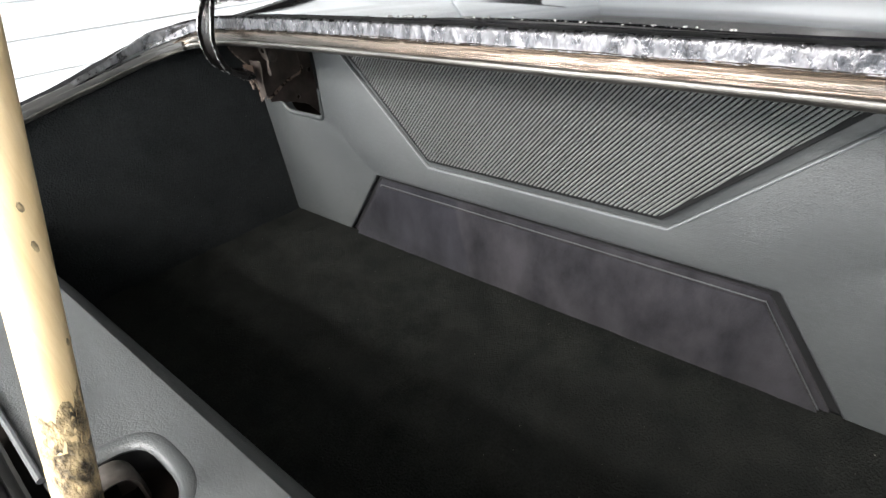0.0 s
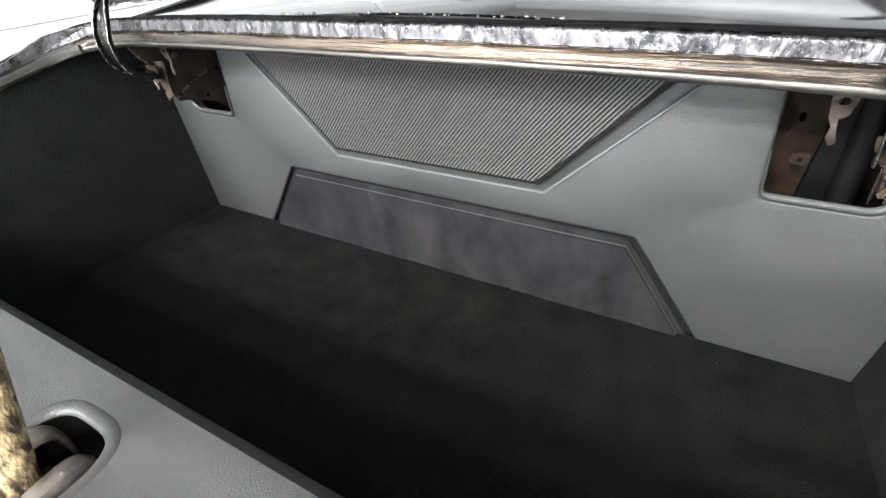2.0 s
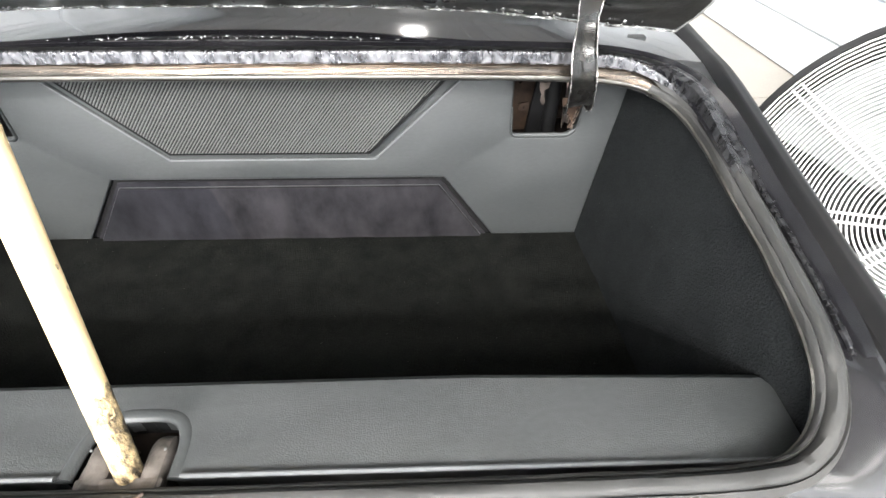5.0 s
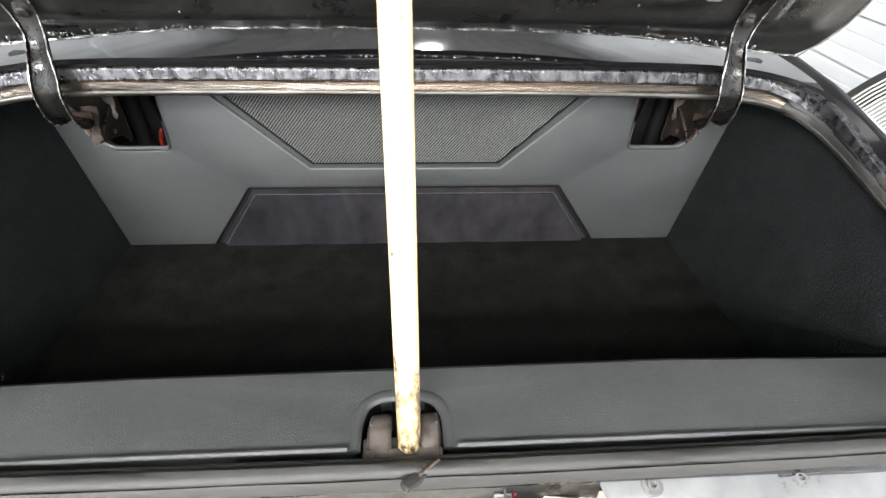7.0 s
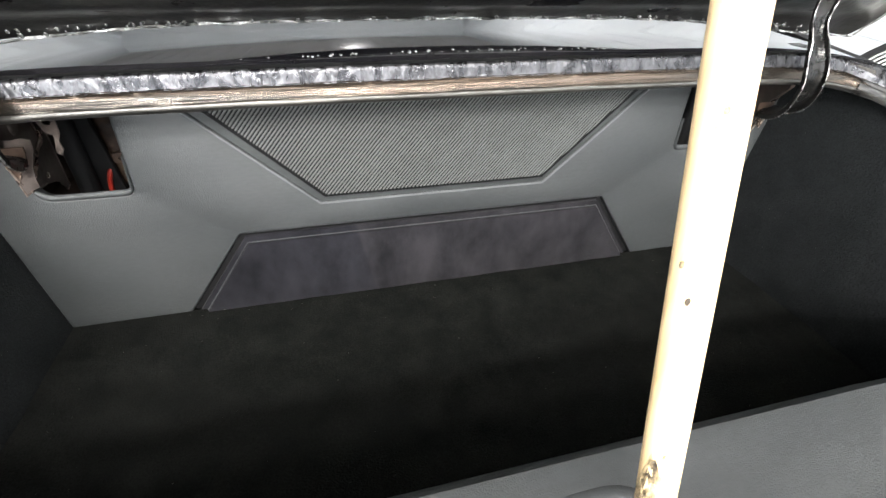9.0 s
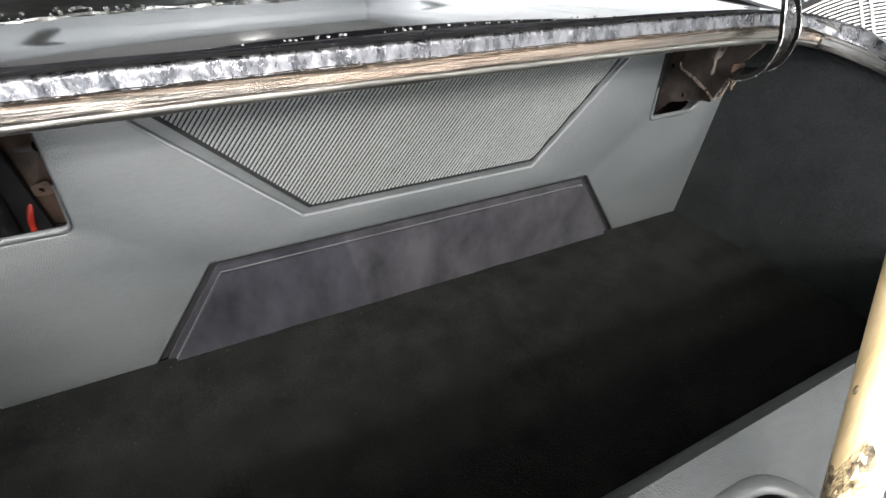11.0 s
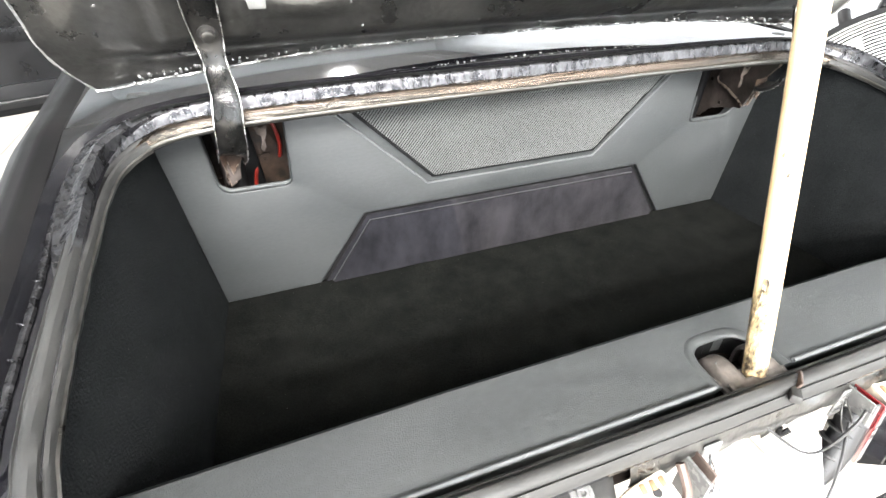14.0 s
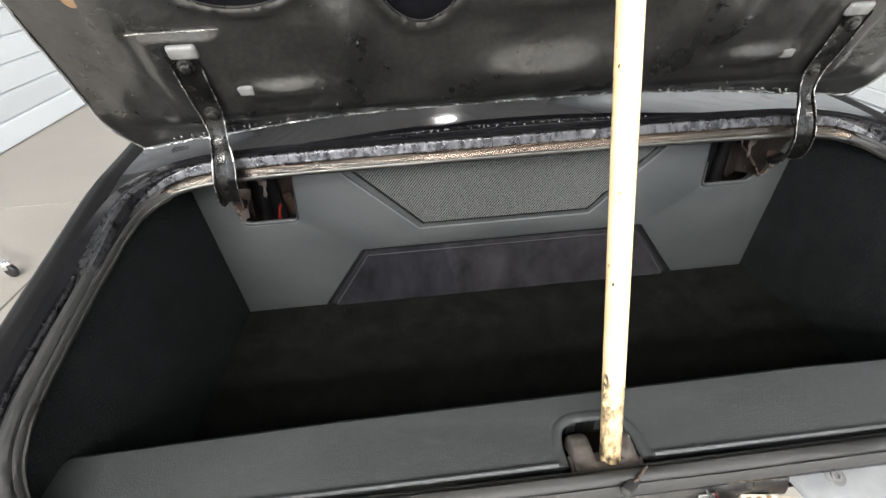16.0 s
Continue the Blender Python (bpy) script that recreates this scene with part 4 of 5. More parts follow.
    part("torn_edge", sweep(spline([Vector((s * (0.570 + 0.15 * (a - 0.96)), a, b_)) for a, b_ in ((0.894, 0.950), (0.898, 0.932), (0.925, 0.898), (0.933, 0.878), (0.951, 0.830))], 8), circle(0.0013, 6), ring=True, wobble=0.003), M_TORN, h, "bright torn metal edge")
    part("bracket_dent", moved(lathe([(0.012, 0), (0.009, 0.003), (0.005, 0.0045), (0, 0.005)], 12), aim((s * 0.570, 0.985, 0.905), (-s, 0, 0))), M_BRACKET, h)

    # torn ends of the strap
    def across(y, lean):
        return lambda a, b_, c: (s * (a + 0.002 * noise.noise(Vector((a * 60, b_ * 60, 3)))), y + c + lean * (0.91 - b_) + 0.004 * noise.noise(Vector((a * 40, b_ * 40, 7))), b_)
    shards = (([(0.530, 0.905), (0.561, 0.905), (0.558, 0.882), (0.554, 0.859), (0.545, 0.876), (0.537, 0.884)], 0.912, 0.15),
              ([(0.553, 0.900), (0.571, 0.900), (0.569, 0.872), (0.561, 0.838), (0.556, 0.840), (0.564, 0.868), (0.556, 0.880)], 0.922, 0.25))
    if s < 0:
        shards += (([(0.526, 0.908), (0.562, 0.910), (0.571, 0.895), (0.568, 0.868), (0.564, 0.830), (0.556, 0.838), (0.547, 0.842), (0.541, 0.870)], 0.928, 0.12),)
    for k, (pts, y, lean) in enumerate(shards):
        part("torn_shard", slab([jag(pts, 0.0012, 3, k + 11)], 0.0018, across(y, lean)), M_BRACKET if k == 2 else M_CAVITY, h, "torn hanging shard of steel")
        low = sorted(range(len(pts)), key=lambda i: pts[i][1])[:1][0]
        run = [pts[(low + i) % len(pts)] for i in (-1, 0, 1)]
        at = across(y - 0.001, lean)
        part("torn_edge", sweep([Vector(at(a, b_, 0)) for a, b_ in run], circle(0.0010, 5), ring=True, up=(0, 1, 0), wobble=0.0012), M_TORN, h, "bright torn metal edge")
    hook = [(0.490, 0.948), (0.509, 0.948), (0.508, 0.918), (0.501, 0.913), (0.503, 0.900), (0.505, 0.890), (0.501, 0.886), (0.496, 0.894), (0.498, 0.905), (0.492, 0.915)]
    part("tab", slab([jag(hook, 0.0007, 2, 4), ring_at(0.500, 0.931, 0.0040)], 0.0016, across(0.925, 0.1)), M_BRACKET, h, "hanging hooked steel tab with a hole")
    return h


hinge(-1)
hinge(1)

# dark cavities behind the cutouts; their shade is partly put into the colour
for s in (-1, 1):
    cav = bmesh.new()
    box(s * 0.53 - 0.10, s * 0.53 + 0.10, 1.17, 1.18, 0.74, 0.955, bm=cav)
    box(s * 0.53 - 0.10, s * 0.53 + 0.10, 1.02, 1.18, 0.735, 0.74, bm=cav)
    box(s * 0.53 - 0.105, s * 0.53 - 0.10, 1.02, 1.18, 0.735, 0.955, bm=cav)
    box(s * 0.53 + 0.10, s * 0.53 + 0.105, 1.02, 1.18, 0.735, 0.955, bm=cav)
    part("inner_body_cavity", cav, M_DARKSTEEL, car, "rusty inner body steel, darkened for the shade in the cavity")
    part("inner_brace", moved(box(-0.020, 0.020, -0.006, 0.006, -0.11, 0.11, 0.004), pose(s * 0.545, 1.10, 0.845, 4, s * 5, 0)), M_PIPING, car)
    part("inner_brace", moved(box(-0.012, 0.012, -0.004, 0.004, -0.11, 0.11, 0.003), pose(s * 0.512, 1.13, 0.845, 2, s * 8, 20)), M_DARKSTEEL, car)
    plate_loop = rounded([(s * 0.436, 0.742), (s * 0.436, 0.955), (s * 0.522, 0.955), (s * 0.535, 0.85), (s * 0.537, 0.742)], (0, 0, 0.01, 0.02, 0), 5)
    eye_loop = [(s * 0.497 + 0.004 * math.cos(math.tau * i / 10), 0.852 + 0.007 * math.sin(math.tau * i / 10)) for i in range(10)]
    part("inner_plate", slab([plate_loop, eye_loop], 0.003, lambda a, b_, c: (a, 1.108 + c + 0.12 * (abs(a) - 0.44) + 0.006 * noise.noise(Vector((a * 25, b_ * 25, 2))), b_), 0.001, 1), M_CAVITY, car, "rusty brown plate inside the body")
    part("plate_ear", moved(slab([rounded([(-0.011, -0.008), (-0.011, 0.008), (0.011, 0.012), (0.011, -0.008)], (0.005,) * 4, 4), [(0.003 * math.cos(math.tau * i / 10), 0.003 * math.sin(math.tau * i / 10)) for i in range(10)]], 0.003, lambda a, b_, c: (a, c, b_), 0.0008, 1), pose(s * 0.508, 1.102, 0.80)), M_CAVITY, car, "small drilled ear")
    part("dark_tube", tube([(s * 0.562, 1.09, 0.742), (s * 0.560, 1.085, 0.85), (s * 0.558, 1.08, 0.955)], 0.015, up=(1, 0, 0), seg=14), M_PIPING, car, "dark tube inside the body")
part("loose_wire", tube([(-0.537, 1.100, 0.743), (-0.534, 1.098, 0.762), (-0.529, 1.100, 0.778), (-0.524, 1.104, 0.790)], 0.0040), M_RED, car, "red wire")
part("loose_wire", tube([(-0.490, 1.098, 0.895), (-0.479, 1.094, 0.860), (-0.476, 1.094, 0.830), (-0.480, 1.098, 0.802)], 0.0036), M_RED, car, "red wire")

# trunk lid: local x across, v up along the lid, n towards the luggage space
LV, LN, L0 = Vector((0, -0.447, 0.894)), Vector((0, -0.894, -0.447)), Vector((0, 0.930, 1.0))


def lid_at(x, v, n=0.0):
    return L0 + Vector((x, 0, 0)) + LV * v + LN * n


lid = thing("trunk_lid", "", "")
lid.parent = car
lid.matrix_parent_inverse = Matrix.Translation(-car.location)
lid["label"] = "open black trunk lid seen from below with a stamped inner panel"
LID_W, LID_L = 0.742, 0.60


LID_IN = 0.017


def corner_drop(x, w):
    """The front edge curls down towards the lid's corners."""
    return LV * (-0.017 * smooth01(0.32, 0.72, abs(x)) * max(w, 0) ** 1.3)


def front_bow(x):
    """The lid's front edge lies further forward in the middle."""
    return 0.060 * (1 - (abs(x) / 0.735) ** 2.4)


def lid_skin(u, v):
    x = (2 * u - 1) * LID_W
    vv = -0.004 + LID_L * v
    x = x * (1 - 0.055 * max(0, 1 - max(vv, 0.0) / 0.08) ** 2.4)
    p = lid_at(x, vv, -0.022 - LID_IN)
    w = max(0, 1 - vv / 0.075)
    p += Vector((0, 1, 0.22)) * front_bow(x) * w ** 1.2
    p += corner_drop(x, w)
    p += LN * (-0.012) * (1 - w) * (1 - (x / LID_W) ** 4)
    return p


part("outer_skin", sheet(lid_skin, 60, 30), M_PAINT, lid)
HOLES = [(-0.43, 0.335, 0.105, 0.072), (-0.175, 0.315, 0.066, 0.088), (0.10, 0.40, 0.07, 0.07), (0.43, 0.345, 0.10, 0.072)]


def bumps(x, v):
    h = 0.0
    # step up from the flange to the stamped field
    h += 0.012 * smooth01(0.030, 0.055, v) * smooth01(0.735 - 0.02, 0.735 - 0.075, abs(x)) * (1 - smooth01(0.555, 0.58, v))
    # bulges that catch the light
    for cx, cv, rx, rv, a in ((0.03, 0.122, 0.125, 0.040, 0.026), (-0.405, 0.116, 0.070, 0.018, 0.012), (0.40, 0.12, 0.08, 0.018, 0.012), (-0.29, 0.20, 0.035, 0.07, 0.014),
                              (0.33, 0.20, 0.03, 0.075, 0.014), (-0.66, 0.25, 0.03, 0.22, -0.008), (0.66, 0.25, 0.03, 0.22, -0.008), (0.05, 0.25, 0.13, 0.02, 0.008)):
        d = ((x - cx) / rx) ** 2 + ((v - cv) / rv) ** 2
        h += a * math.exp(-d * 1.1)
    # beds of the hinge arms
    for s in (-1, 1):
        h += 0.008 * smooth01(0.062, 0.050, abs(x - s * 0.537)) * smooth01(0.055, 0.08, v) * smooth01(0.235, 0.222, v)
    h += 0.0022 * noise.noise(Vector((x * 9, v * 9, 1))) + 0.0012 * noise.noise(Vector((x * 26, v * 26, 4))) + 0.0005 * noise.noise(Vector((x * 70, v * 70, 7)))
    for cx, cv, rx, rv in HOLES:
        r = math.hypot((x - cx) / rx, (v - cv) / rv)
        h += 0.005 * math.exp(-((r - 1.12) / 0.10) ** 2)
    return h


NU, NV = 190, 80
gb = bmesh.new()
grid = []
for i in range(NU + 1):
    row = []
    for j in range(NV + 1):
        x, v = (2 * i / NU - 1) * (LID_W - 0.004), 0.004 + (LID_L - 0.01) * j / NV
        x *= 1 - 0.055 * max(0, 1 - v / 0.08) ** 2.4
        for cx, cv, rx, rv in HOLES:
            r = math.hypot((x - cx) / rx, (v - cv) / rv)
            if abs(r - 1) < 0.075:
                x, v = cx + (x - cx) / r, cv + (v - cv) / r
        p = lid_at(x, v, bumps(x, v) - LID_IN)
        w = max(0, 1 - v / 0.075)
        p += Vector((0, 1, 0.22)) * front_bow(x) * w ** 1.2 + corner_drop(x, w)
        row.append(gb.verts.new(p))
        row[-1].normal = LN
        gb.verts.ensure_lookup_table()
    grid.append(row)
for i in range(NU):
    for j in range(NV):
        quad = (grid[i][j], grid[i + 1][j], grid[i + 1][j + 1], grid[i][j + 1])
        mid = sum((q.co for q in quad), Vector()) / 4 - L0
        x, v = mid.x, mid.dot(LV)
        if any(math.hypot((x - cx) / rx, (v - cv) / rv) < 0.985 for cx, cv, rx, rv in HOLES):
            continue
        gb.faces.new(quad)
bmesh.ops.delete(gb, geom=[v for v in gb.verts if not v.link_faces], context="VERTS")
part("inner_panel", gb, M_SATIN, lid, "stamped satin black inner panel with worn patches", smooth=50)
for cx, cv, rx, rv in HOLES:
    ring_pts = [lid_at(cx + rx * 1.0 * math.cos(a), cv + rv * math.sin(a), bumps(cx + rx * math.cos(a), cv + rv * math.sin(a)) - LID_IN) for a in [math.tau * k / 40 for k in range(40)]]
    part("opening_rim", sweep(ring_pts, circle(0.0022, 6), closed=True, ring=True, up=LN), M_HINGE, lid)
# sealer beads along the front edge and down the sides of the lid
def front_edge(x, lift=0.0):
    v = 0.006
    p = lid_at(x * (1 - 0.055 * 0.925 ** 2.4), v, bumps(x, v) + 0.002 + lift - LID_IN)
    return p + Vector((0, 1, 0.22)) * front_bow(x) * (1 - v / 0.075) ** 1.2 + corner_drop(x, 1 - v / 0.075)


part("sealer_seam", sweep([front_edge(-0.736 + 1.472 * i / 240) for i in range(241)], circle(0.0019, 6, 0.0015), ring=True, wobble=0.0018), M_SEAL, lid, "shiny lumpy sealer bead along the lid's edge")
for s in (-1, 1):
    line = [lid_at(s * 0.736 * (1 - 0.055 * max(0, 1 - (0.006 + 0.0057 * i) / 0.08) ** 2.4), 0.006 + 0.57 * i / 100, bumps(0.73, 0.006 + 0.57 * i / 100) + 0.001 - LID_IN) + corner_drop(0.73, 1 - (0.006 + 0.0057 * i) / 0.075) for i in range(101)]
    part("sealer_seam", sweep(line, circle(0.0014, 6), ring=True, up=LN, wobble=0.002), M_PAD, lid, "shiny lumpy sealer bead along the lid's edge")
# drops of sealer
drop = lathe([(0.0, 0.0022), (0.002, 0.0016), (0.0028, 0.0004), (0.003, 0)], 8)
drop_me = finish("sealer_drop", drop, M_SEAL)
rng = random.Random(4)
for k in range(230):
    x = rng.uniform(-0.69, 0.69)
    ob = new("sealer_drop", drop_me)
    ob.parent = lid
    sc = rng.uniform(0.35, 1.05) ** 1.4
    ob.matrix_basis = Matrix.Translation(front_edge(x, 0.001) + LV * rng.uniform(0.002, 0.013)) @ LN.to_track_quat("Z", "Y").to_matrix().to_4x4() @ Matrix.Diagonal((sc, sc * 1.3, sc, 1))
for k in range(55):
    x, v = rng.uniform(-0.66, 0.66), rng.uniform(0.03, 0.5)
    if any(math.hypot((x - cx) / rx, (v - cv) / rv) < 1.1 for cx, cv, rx, rv in HOLES):
        continue
    ob = new("paint_drop", drop_me)
    ob.parent = lid
    sc = rng.uniform(0.25, 0.75)
    ob.matrix_basis = Matrix.Translation(lid_at(x, v, bumps(x, v) - LID_IN + 0.0002)) @ LN.to_track_quat("Z", "Y").to_matrix().to_4x4() @ Matrix.Diagonal((sc, sc * rng.uniform(0.8, 2.0), sc, 1))
for k in range(110):
    x = rng.uniform(-0.6, 0.6)
    ob = new("water_drop", drop_me)
    ob.parent = car
    sc = rng.uniform(0.35, 0.9)
    p = deck((x + 0.752) / 1.504, 0.004) + Vector((0, rng.uniform(0.0, 0.012), 0.0))
    ob.matrix_basis = Matrix.Translation(p - car.location + Vector((0, 0, 0.0008))) @ Matrix.Diagonal((sc, sc, sc, 1))
# tabs and pads on the lid; the hinge pads' white reflection is painted pale
for s in (-1, 1):
    part("stamped_tab", moved(box(-0.015, 0.015, -0.009, 0.009, -0.002, 0.004, 0.003), Matrix.Translation(lid_at(s * 0.472, 0.121, 0.0)) @ Matrix((Vector((1, 0, 0)), LV, -LN)).transposed().to_4x4()), M_PAD, lid, "pale raised tab")
    part("hinge_pad", moved(box(-0.022, 0.022, -0.012, 0.012, -0.004, 0.007, 0.006, 3), Matrix.Translation(lid_at(s * 0.533, 0.205, 0.006)) @ Matrix((Vector((1, 0, 0)), LV, -LN)).transposed().to_4x4()), M_PAD, lid, "raised pad above the hinge, its highlight painted pale")
    part("fold_line", sweep([lid_at(s * (0.47 + 0.13 * i / 10), 0.236, 0.002) for i in range(11)], circle(0.0012, 6), ring=True, up=LN), M_EDGE, lid)
part("plug", lathe([(0.013, 0), (0.013, 0.002), (0.011, 0.003), (0, 0.0032)], 18, aim(lid_at(-0.645, 0.285, -0.012), LN)), M_COPPER, lid, "rusty round plug")

# ---- prop stick ----
stick = thing("prop_stick", "round wooden broom handle with charred end propping the trunk lid", "stick", at=(0.003, 0.381, 0.75))
S0, S1 = Vector((0.003, 0.379, 0.752)), Vector((-0.004, 0.6163, 1.622))
axis = (S1 - S0).normalized()


def stick_part(a, b_, r0, r1, cap):
    n_ = 24
    prof = [(r0 * (1 if cap else 1), 0)] + [(r0 + (r1 - r0) * i / n_, (b_ - a) * i / n_) for i in range(1, n_ + 1)]
    return lathe(([(0.0, -0.003), (r0 * 0.7, -0.002)] if cap else []) + prof, 28, aim(S0 + axis * a, axis))


part("shaft", stick_part(0.085, (S1 - S0).length, 0.0130, 0.0130, False), M_WOOD, stick)
SM = aim(S0, axis)


def charred(u, v):
    a = math.tau * u
    top = 0.120 + 0.040 * noise.noise(Vector((math.cos(a) * 0.9, math.sin(a) * 0.9, 2))) + 0.010 * noise.noise(Vector((math.cos(a) * 7, math.sin(a) * 7, 5)))
    h = top * v
    r = 0.0128 + 0.0003 * v + 0.0004 * noise.noise(Vector((math.cos(a) * 6, math.sin(a) * 6, h * 220)))
    return SM @ Vector((r * math.cos(a), r * math.sin(a), h))


part("charred_end", sheet(charred, 48, 40), M_CHAR, stick, "charred flaking lower end")
part("end_face", lathe([(0.0, -0.003), (0.009, -0.002), (0.0126, 0.0005)], 28, SM), M_CHAR, stick)
rn = random.Random(12)
for k in range(26):
    a, h = rn.uniform(0, math.tau), rn.uniform(0.13, 0.62)
    out = SM.to_3x3() @ Vector((math.cos(a), math.sin(a), 0))
    nick = moved(lathe([(0.0022, 0), (0.0012, 0.0004), (0, 0.0005)], 7), Matrix.Diagonal((0.7, rn.uniform(0.8, 2.2), 1, 1)))
    part("nick", moved(nick, aim(S0 + axis * h + out * 0.0129, out)), M_CHAR, stick, "small dark nick")

# latch striker in the notch: a bent plate, slotted for the stick
latch = thing("trunk_latch", "", "")
latch.parent = car
latch.matrix_parent_inverse = Matrix.Translation(-car.location)
latch["label"] = "worn bent steel latch plate"
yoke = [(0.040, 0.348), (0.040, 0.374), (-0.045, 0.374), (-0.045, 0.348)]
part("yoke", slab([rounded(yoke, (0.003,) * 4, 3)], 0.004, lambda a, b_, c: (a, b_, 0.7545 + 0.22 * (b_ - 0.35) - c), 0.0014, 2), M_LATCH, latch)
EAR = [(0.350, 0.7555), (0.366, 0.7585), (0.382, 0.7610), (0.397, 0.7625), (0.409, 0.7615), (0.417, 0.7575), (0.4215, 0.7490), (0.4225, 0.7380), (0.422, 0.722)]
ear_line = spline([(0, y, z) for y, z in EAR], 5)


def latch_ear(a, c, seed):
    """A tongue of sheet steel rising from the base and curling down at its end."""
    def fn(u, v):
        k = v * (len(ear_line) - 1)
        i = min(int(k), len(ear_line) - 2)
        p = ear_line[i].lerp(ear_line[i + 1], k - i)
        edge = 0.0025 * (2 * u - 1) ** 4 + 0.010 * max(0, (0.22 - (u if a < 0 else 1 - u)) / 0.22) ** 2
        n_ = 0.0012 * noise.noise(Vector((u * 3, v * 5, seed)))
        return Vector((a + (c - a) * u, p.y - edge * (0.3 + v), p.z - edge + n_))
    b = sheet(fn, 14, 30)
    bmesh.ops.recalc_face_normals(b, faces=b.faces[:])
    bmesh.ops.solidify(b, geom=b.faces[:], thickness=0.0028)
    part("ear", b, M_LATCH, latch, "dirty curled steel tongue")


latch_ear(-0.0455, -0.0170, 2)
latch_ear(0.0165, 0.0400, 6)
for a in (-0.040, 0.034):
    part("rivet", lathe([(0.0016, 0), (0.0012, 0.0006), (0, 0.0008)], 10, aim((a, 0.400, 0.7655), (0, -0.2, 1))), M_PAD, latch)
part("crosspiece", box(-0.049, 0.038, 0.352, 0.392, 0.745, 0.7525, 0.003), M_LATCH, latch)
part("bolt", box(-0.012, 0.012, 0.372, 0.40, 0.735, 0.742, 0.002), M_DARKSTEEL, latch)
part("well", box(-0.058, 0.05, 0.36, 0.445, 0.70, 0.705), M_DARKSTEEL, latch)

# ---- tail of the car ----


def tail_side(s):
    x_in = s * (0.205 if s > 0 else 0.225)
    b = slab([rounded([(x_in, 0.0), (x_in + s * 0.02, -0.052), (s * 0.70, -0.058), (s * 0.74, 0.0)], (0.004, 0.012, 0.004, 0.004))], 0.002,
             lambda a, v, c: (a, 0.346 + v, 0.7455 + v * 0.28 - c + 0.02 * max(0, abs(a) - 0.5)), 0.0008, 1)
    # right flange: lamp reflection put into a paler colour; left flange: plain black
    part("tail_flange", b, M_TAIL if s > 0 else M_SATIN, car, "scuffed tail panel flange, lamp reflection painted pale on the right")
    tl = thing("tail_light", "", "")
    tl.parent = car
    tl.matrix_parent_inverse = Matrix.Translation(-car.location)
    tl["label"] = "wide tail light with red lens bars in a bright frame"
    xa, xb = min(x_in, s * 0.74), max(x_in, s * 0.74)
    shear = Matrix(((1, 0, -s * 0.35, s * 0.257), (0, 1, 0, 0), (0, 0, 1, 0), (0, 0, 0, 1)))
    part("frame", moved(box(xa - 0.012, xb - 0.01, 0.278, 0.294, 0.585, 0.7325, 0.004), shear), M_CHROME, tl)
    part("bezel", moved(box(xa + 0.002, xb - 0.02, 0.2745, 0.2785, 0.60, 0.722, 0.001), shear), M_PLATE, tl)
    for k in range(2):
        z = 0.709 - 0.051 * k
        part("lens_bar", moved(box(xa + 0.014, xb - 0.03, 0.268, 0.275, z - 0.0135, z + 0.0135, 0.005), shear), M_LENS, tl, "red ribbed lens bar")
        part("lens_trim", moved(box(xa + 0.010, xb - 0.026, 0.2725, 0.2748, z - 0.0175, z + 0.0175, 0.001), shear), M_CHROME, tl, "bright trim round the lens")
    part("lens_gap", moved(box(xa + 0.010, xb - 0.026, 0.2735, 0.2747, 0.681, 0.686), shear), M_BLACK, tl)
    for bx in (0.268, 0.438, 0.605):
        z = 0.7455 - 0.016 * 0.28 + 0.02 * max(0, bx - 0.5)
        nrm = Vector((0, -0.27, 0.96))
        b = lathe([(0.0125, 0), (0.0115, 0.0014), (0.0068, 0.0018), (0.0060, 0.0040), (0.0036, 0.0044), (0.0028, 0.0016), (0, 0.0014)], 14, aim((s * bx, 0.330, z + 0.0005), nrm))
        part("flange_bolt", b, M_PAD, car, "small bright bolt with washer")
    # bulb holder beside the gap
    hx = s * (0.168 if s > 0 else 0.190)
    hold = thing("bulb_holder", "", "")
    hold.parent = car
    hold.matrix_parent_inverse = Matrix.Translation(-car.location)
    hold["label"] = "aged white plastic bulb holder with copper contact"
    part("body", moved(box(-0.022, 0.022, -0.016, 0.016, -0.02, 0.006, 0.003), pose(hx, 0.312, 0.722, 15, 0, -s * 8)), M_PLASTIC, hold)
    part("socket", moved(box(-0.015, 0.015, -0.014, 0.014, -0.018, 0.004, 0.003), pose(hx + 0.036, 0.312, 0.714, 10, 0, -s * 8)) if s > 0 else moved(box(-0.015, 0.015, -0.014, 0.014, -0.018, 0.004, 0.003), pose(hx - 0.036, 0.31, 0.712, 10, 0, 8)), M_PLASTIC, hold)
    part("contact", moved(box(-0.007, 0.007, -0.007, 0.007, 0, 0.003, 0.001), pose(hx + (0.036 if s > 0 else -0.036), 0.311, 0.719, 10, 0, -s * 8)), M_COPPER, hold)
    for q in (-0.012, 0.0, 0.012):
        part("clip", moved(box(-0.003, 0.003, -0.005, 0.005, 0, 0.005, 0.001), pose(hx + q, 0.318, 0.727, 15, 0, 0)), M_COPPER, hold)
    part("hole", lathe([(0.005, 0), (0.005, 0.001), (0, 0.001)], 12, aim((hx, 0.31, 0.7285), (0, -0.25, 0.97))), M_BLACK, hold)
    # upright bracket and side wall of the lamp housing
    if s > 0:
        def hb(x0, x1, y0, y1, z0, z1):
            return moved(box(x0, x1, y0, y1, z0, z1, 0.0008, 1), shear)
        part("housing_channel", hb(0.1065, 0.1095, 0.300, 0.338, 0.60, 0.745), M_PAD, car, "bent pale housing channel")
        part("housing_channel", hb(0.1095, 0.1150, 0.2985, 0.3015, 0.60, 0.744), M_TAIL, car)
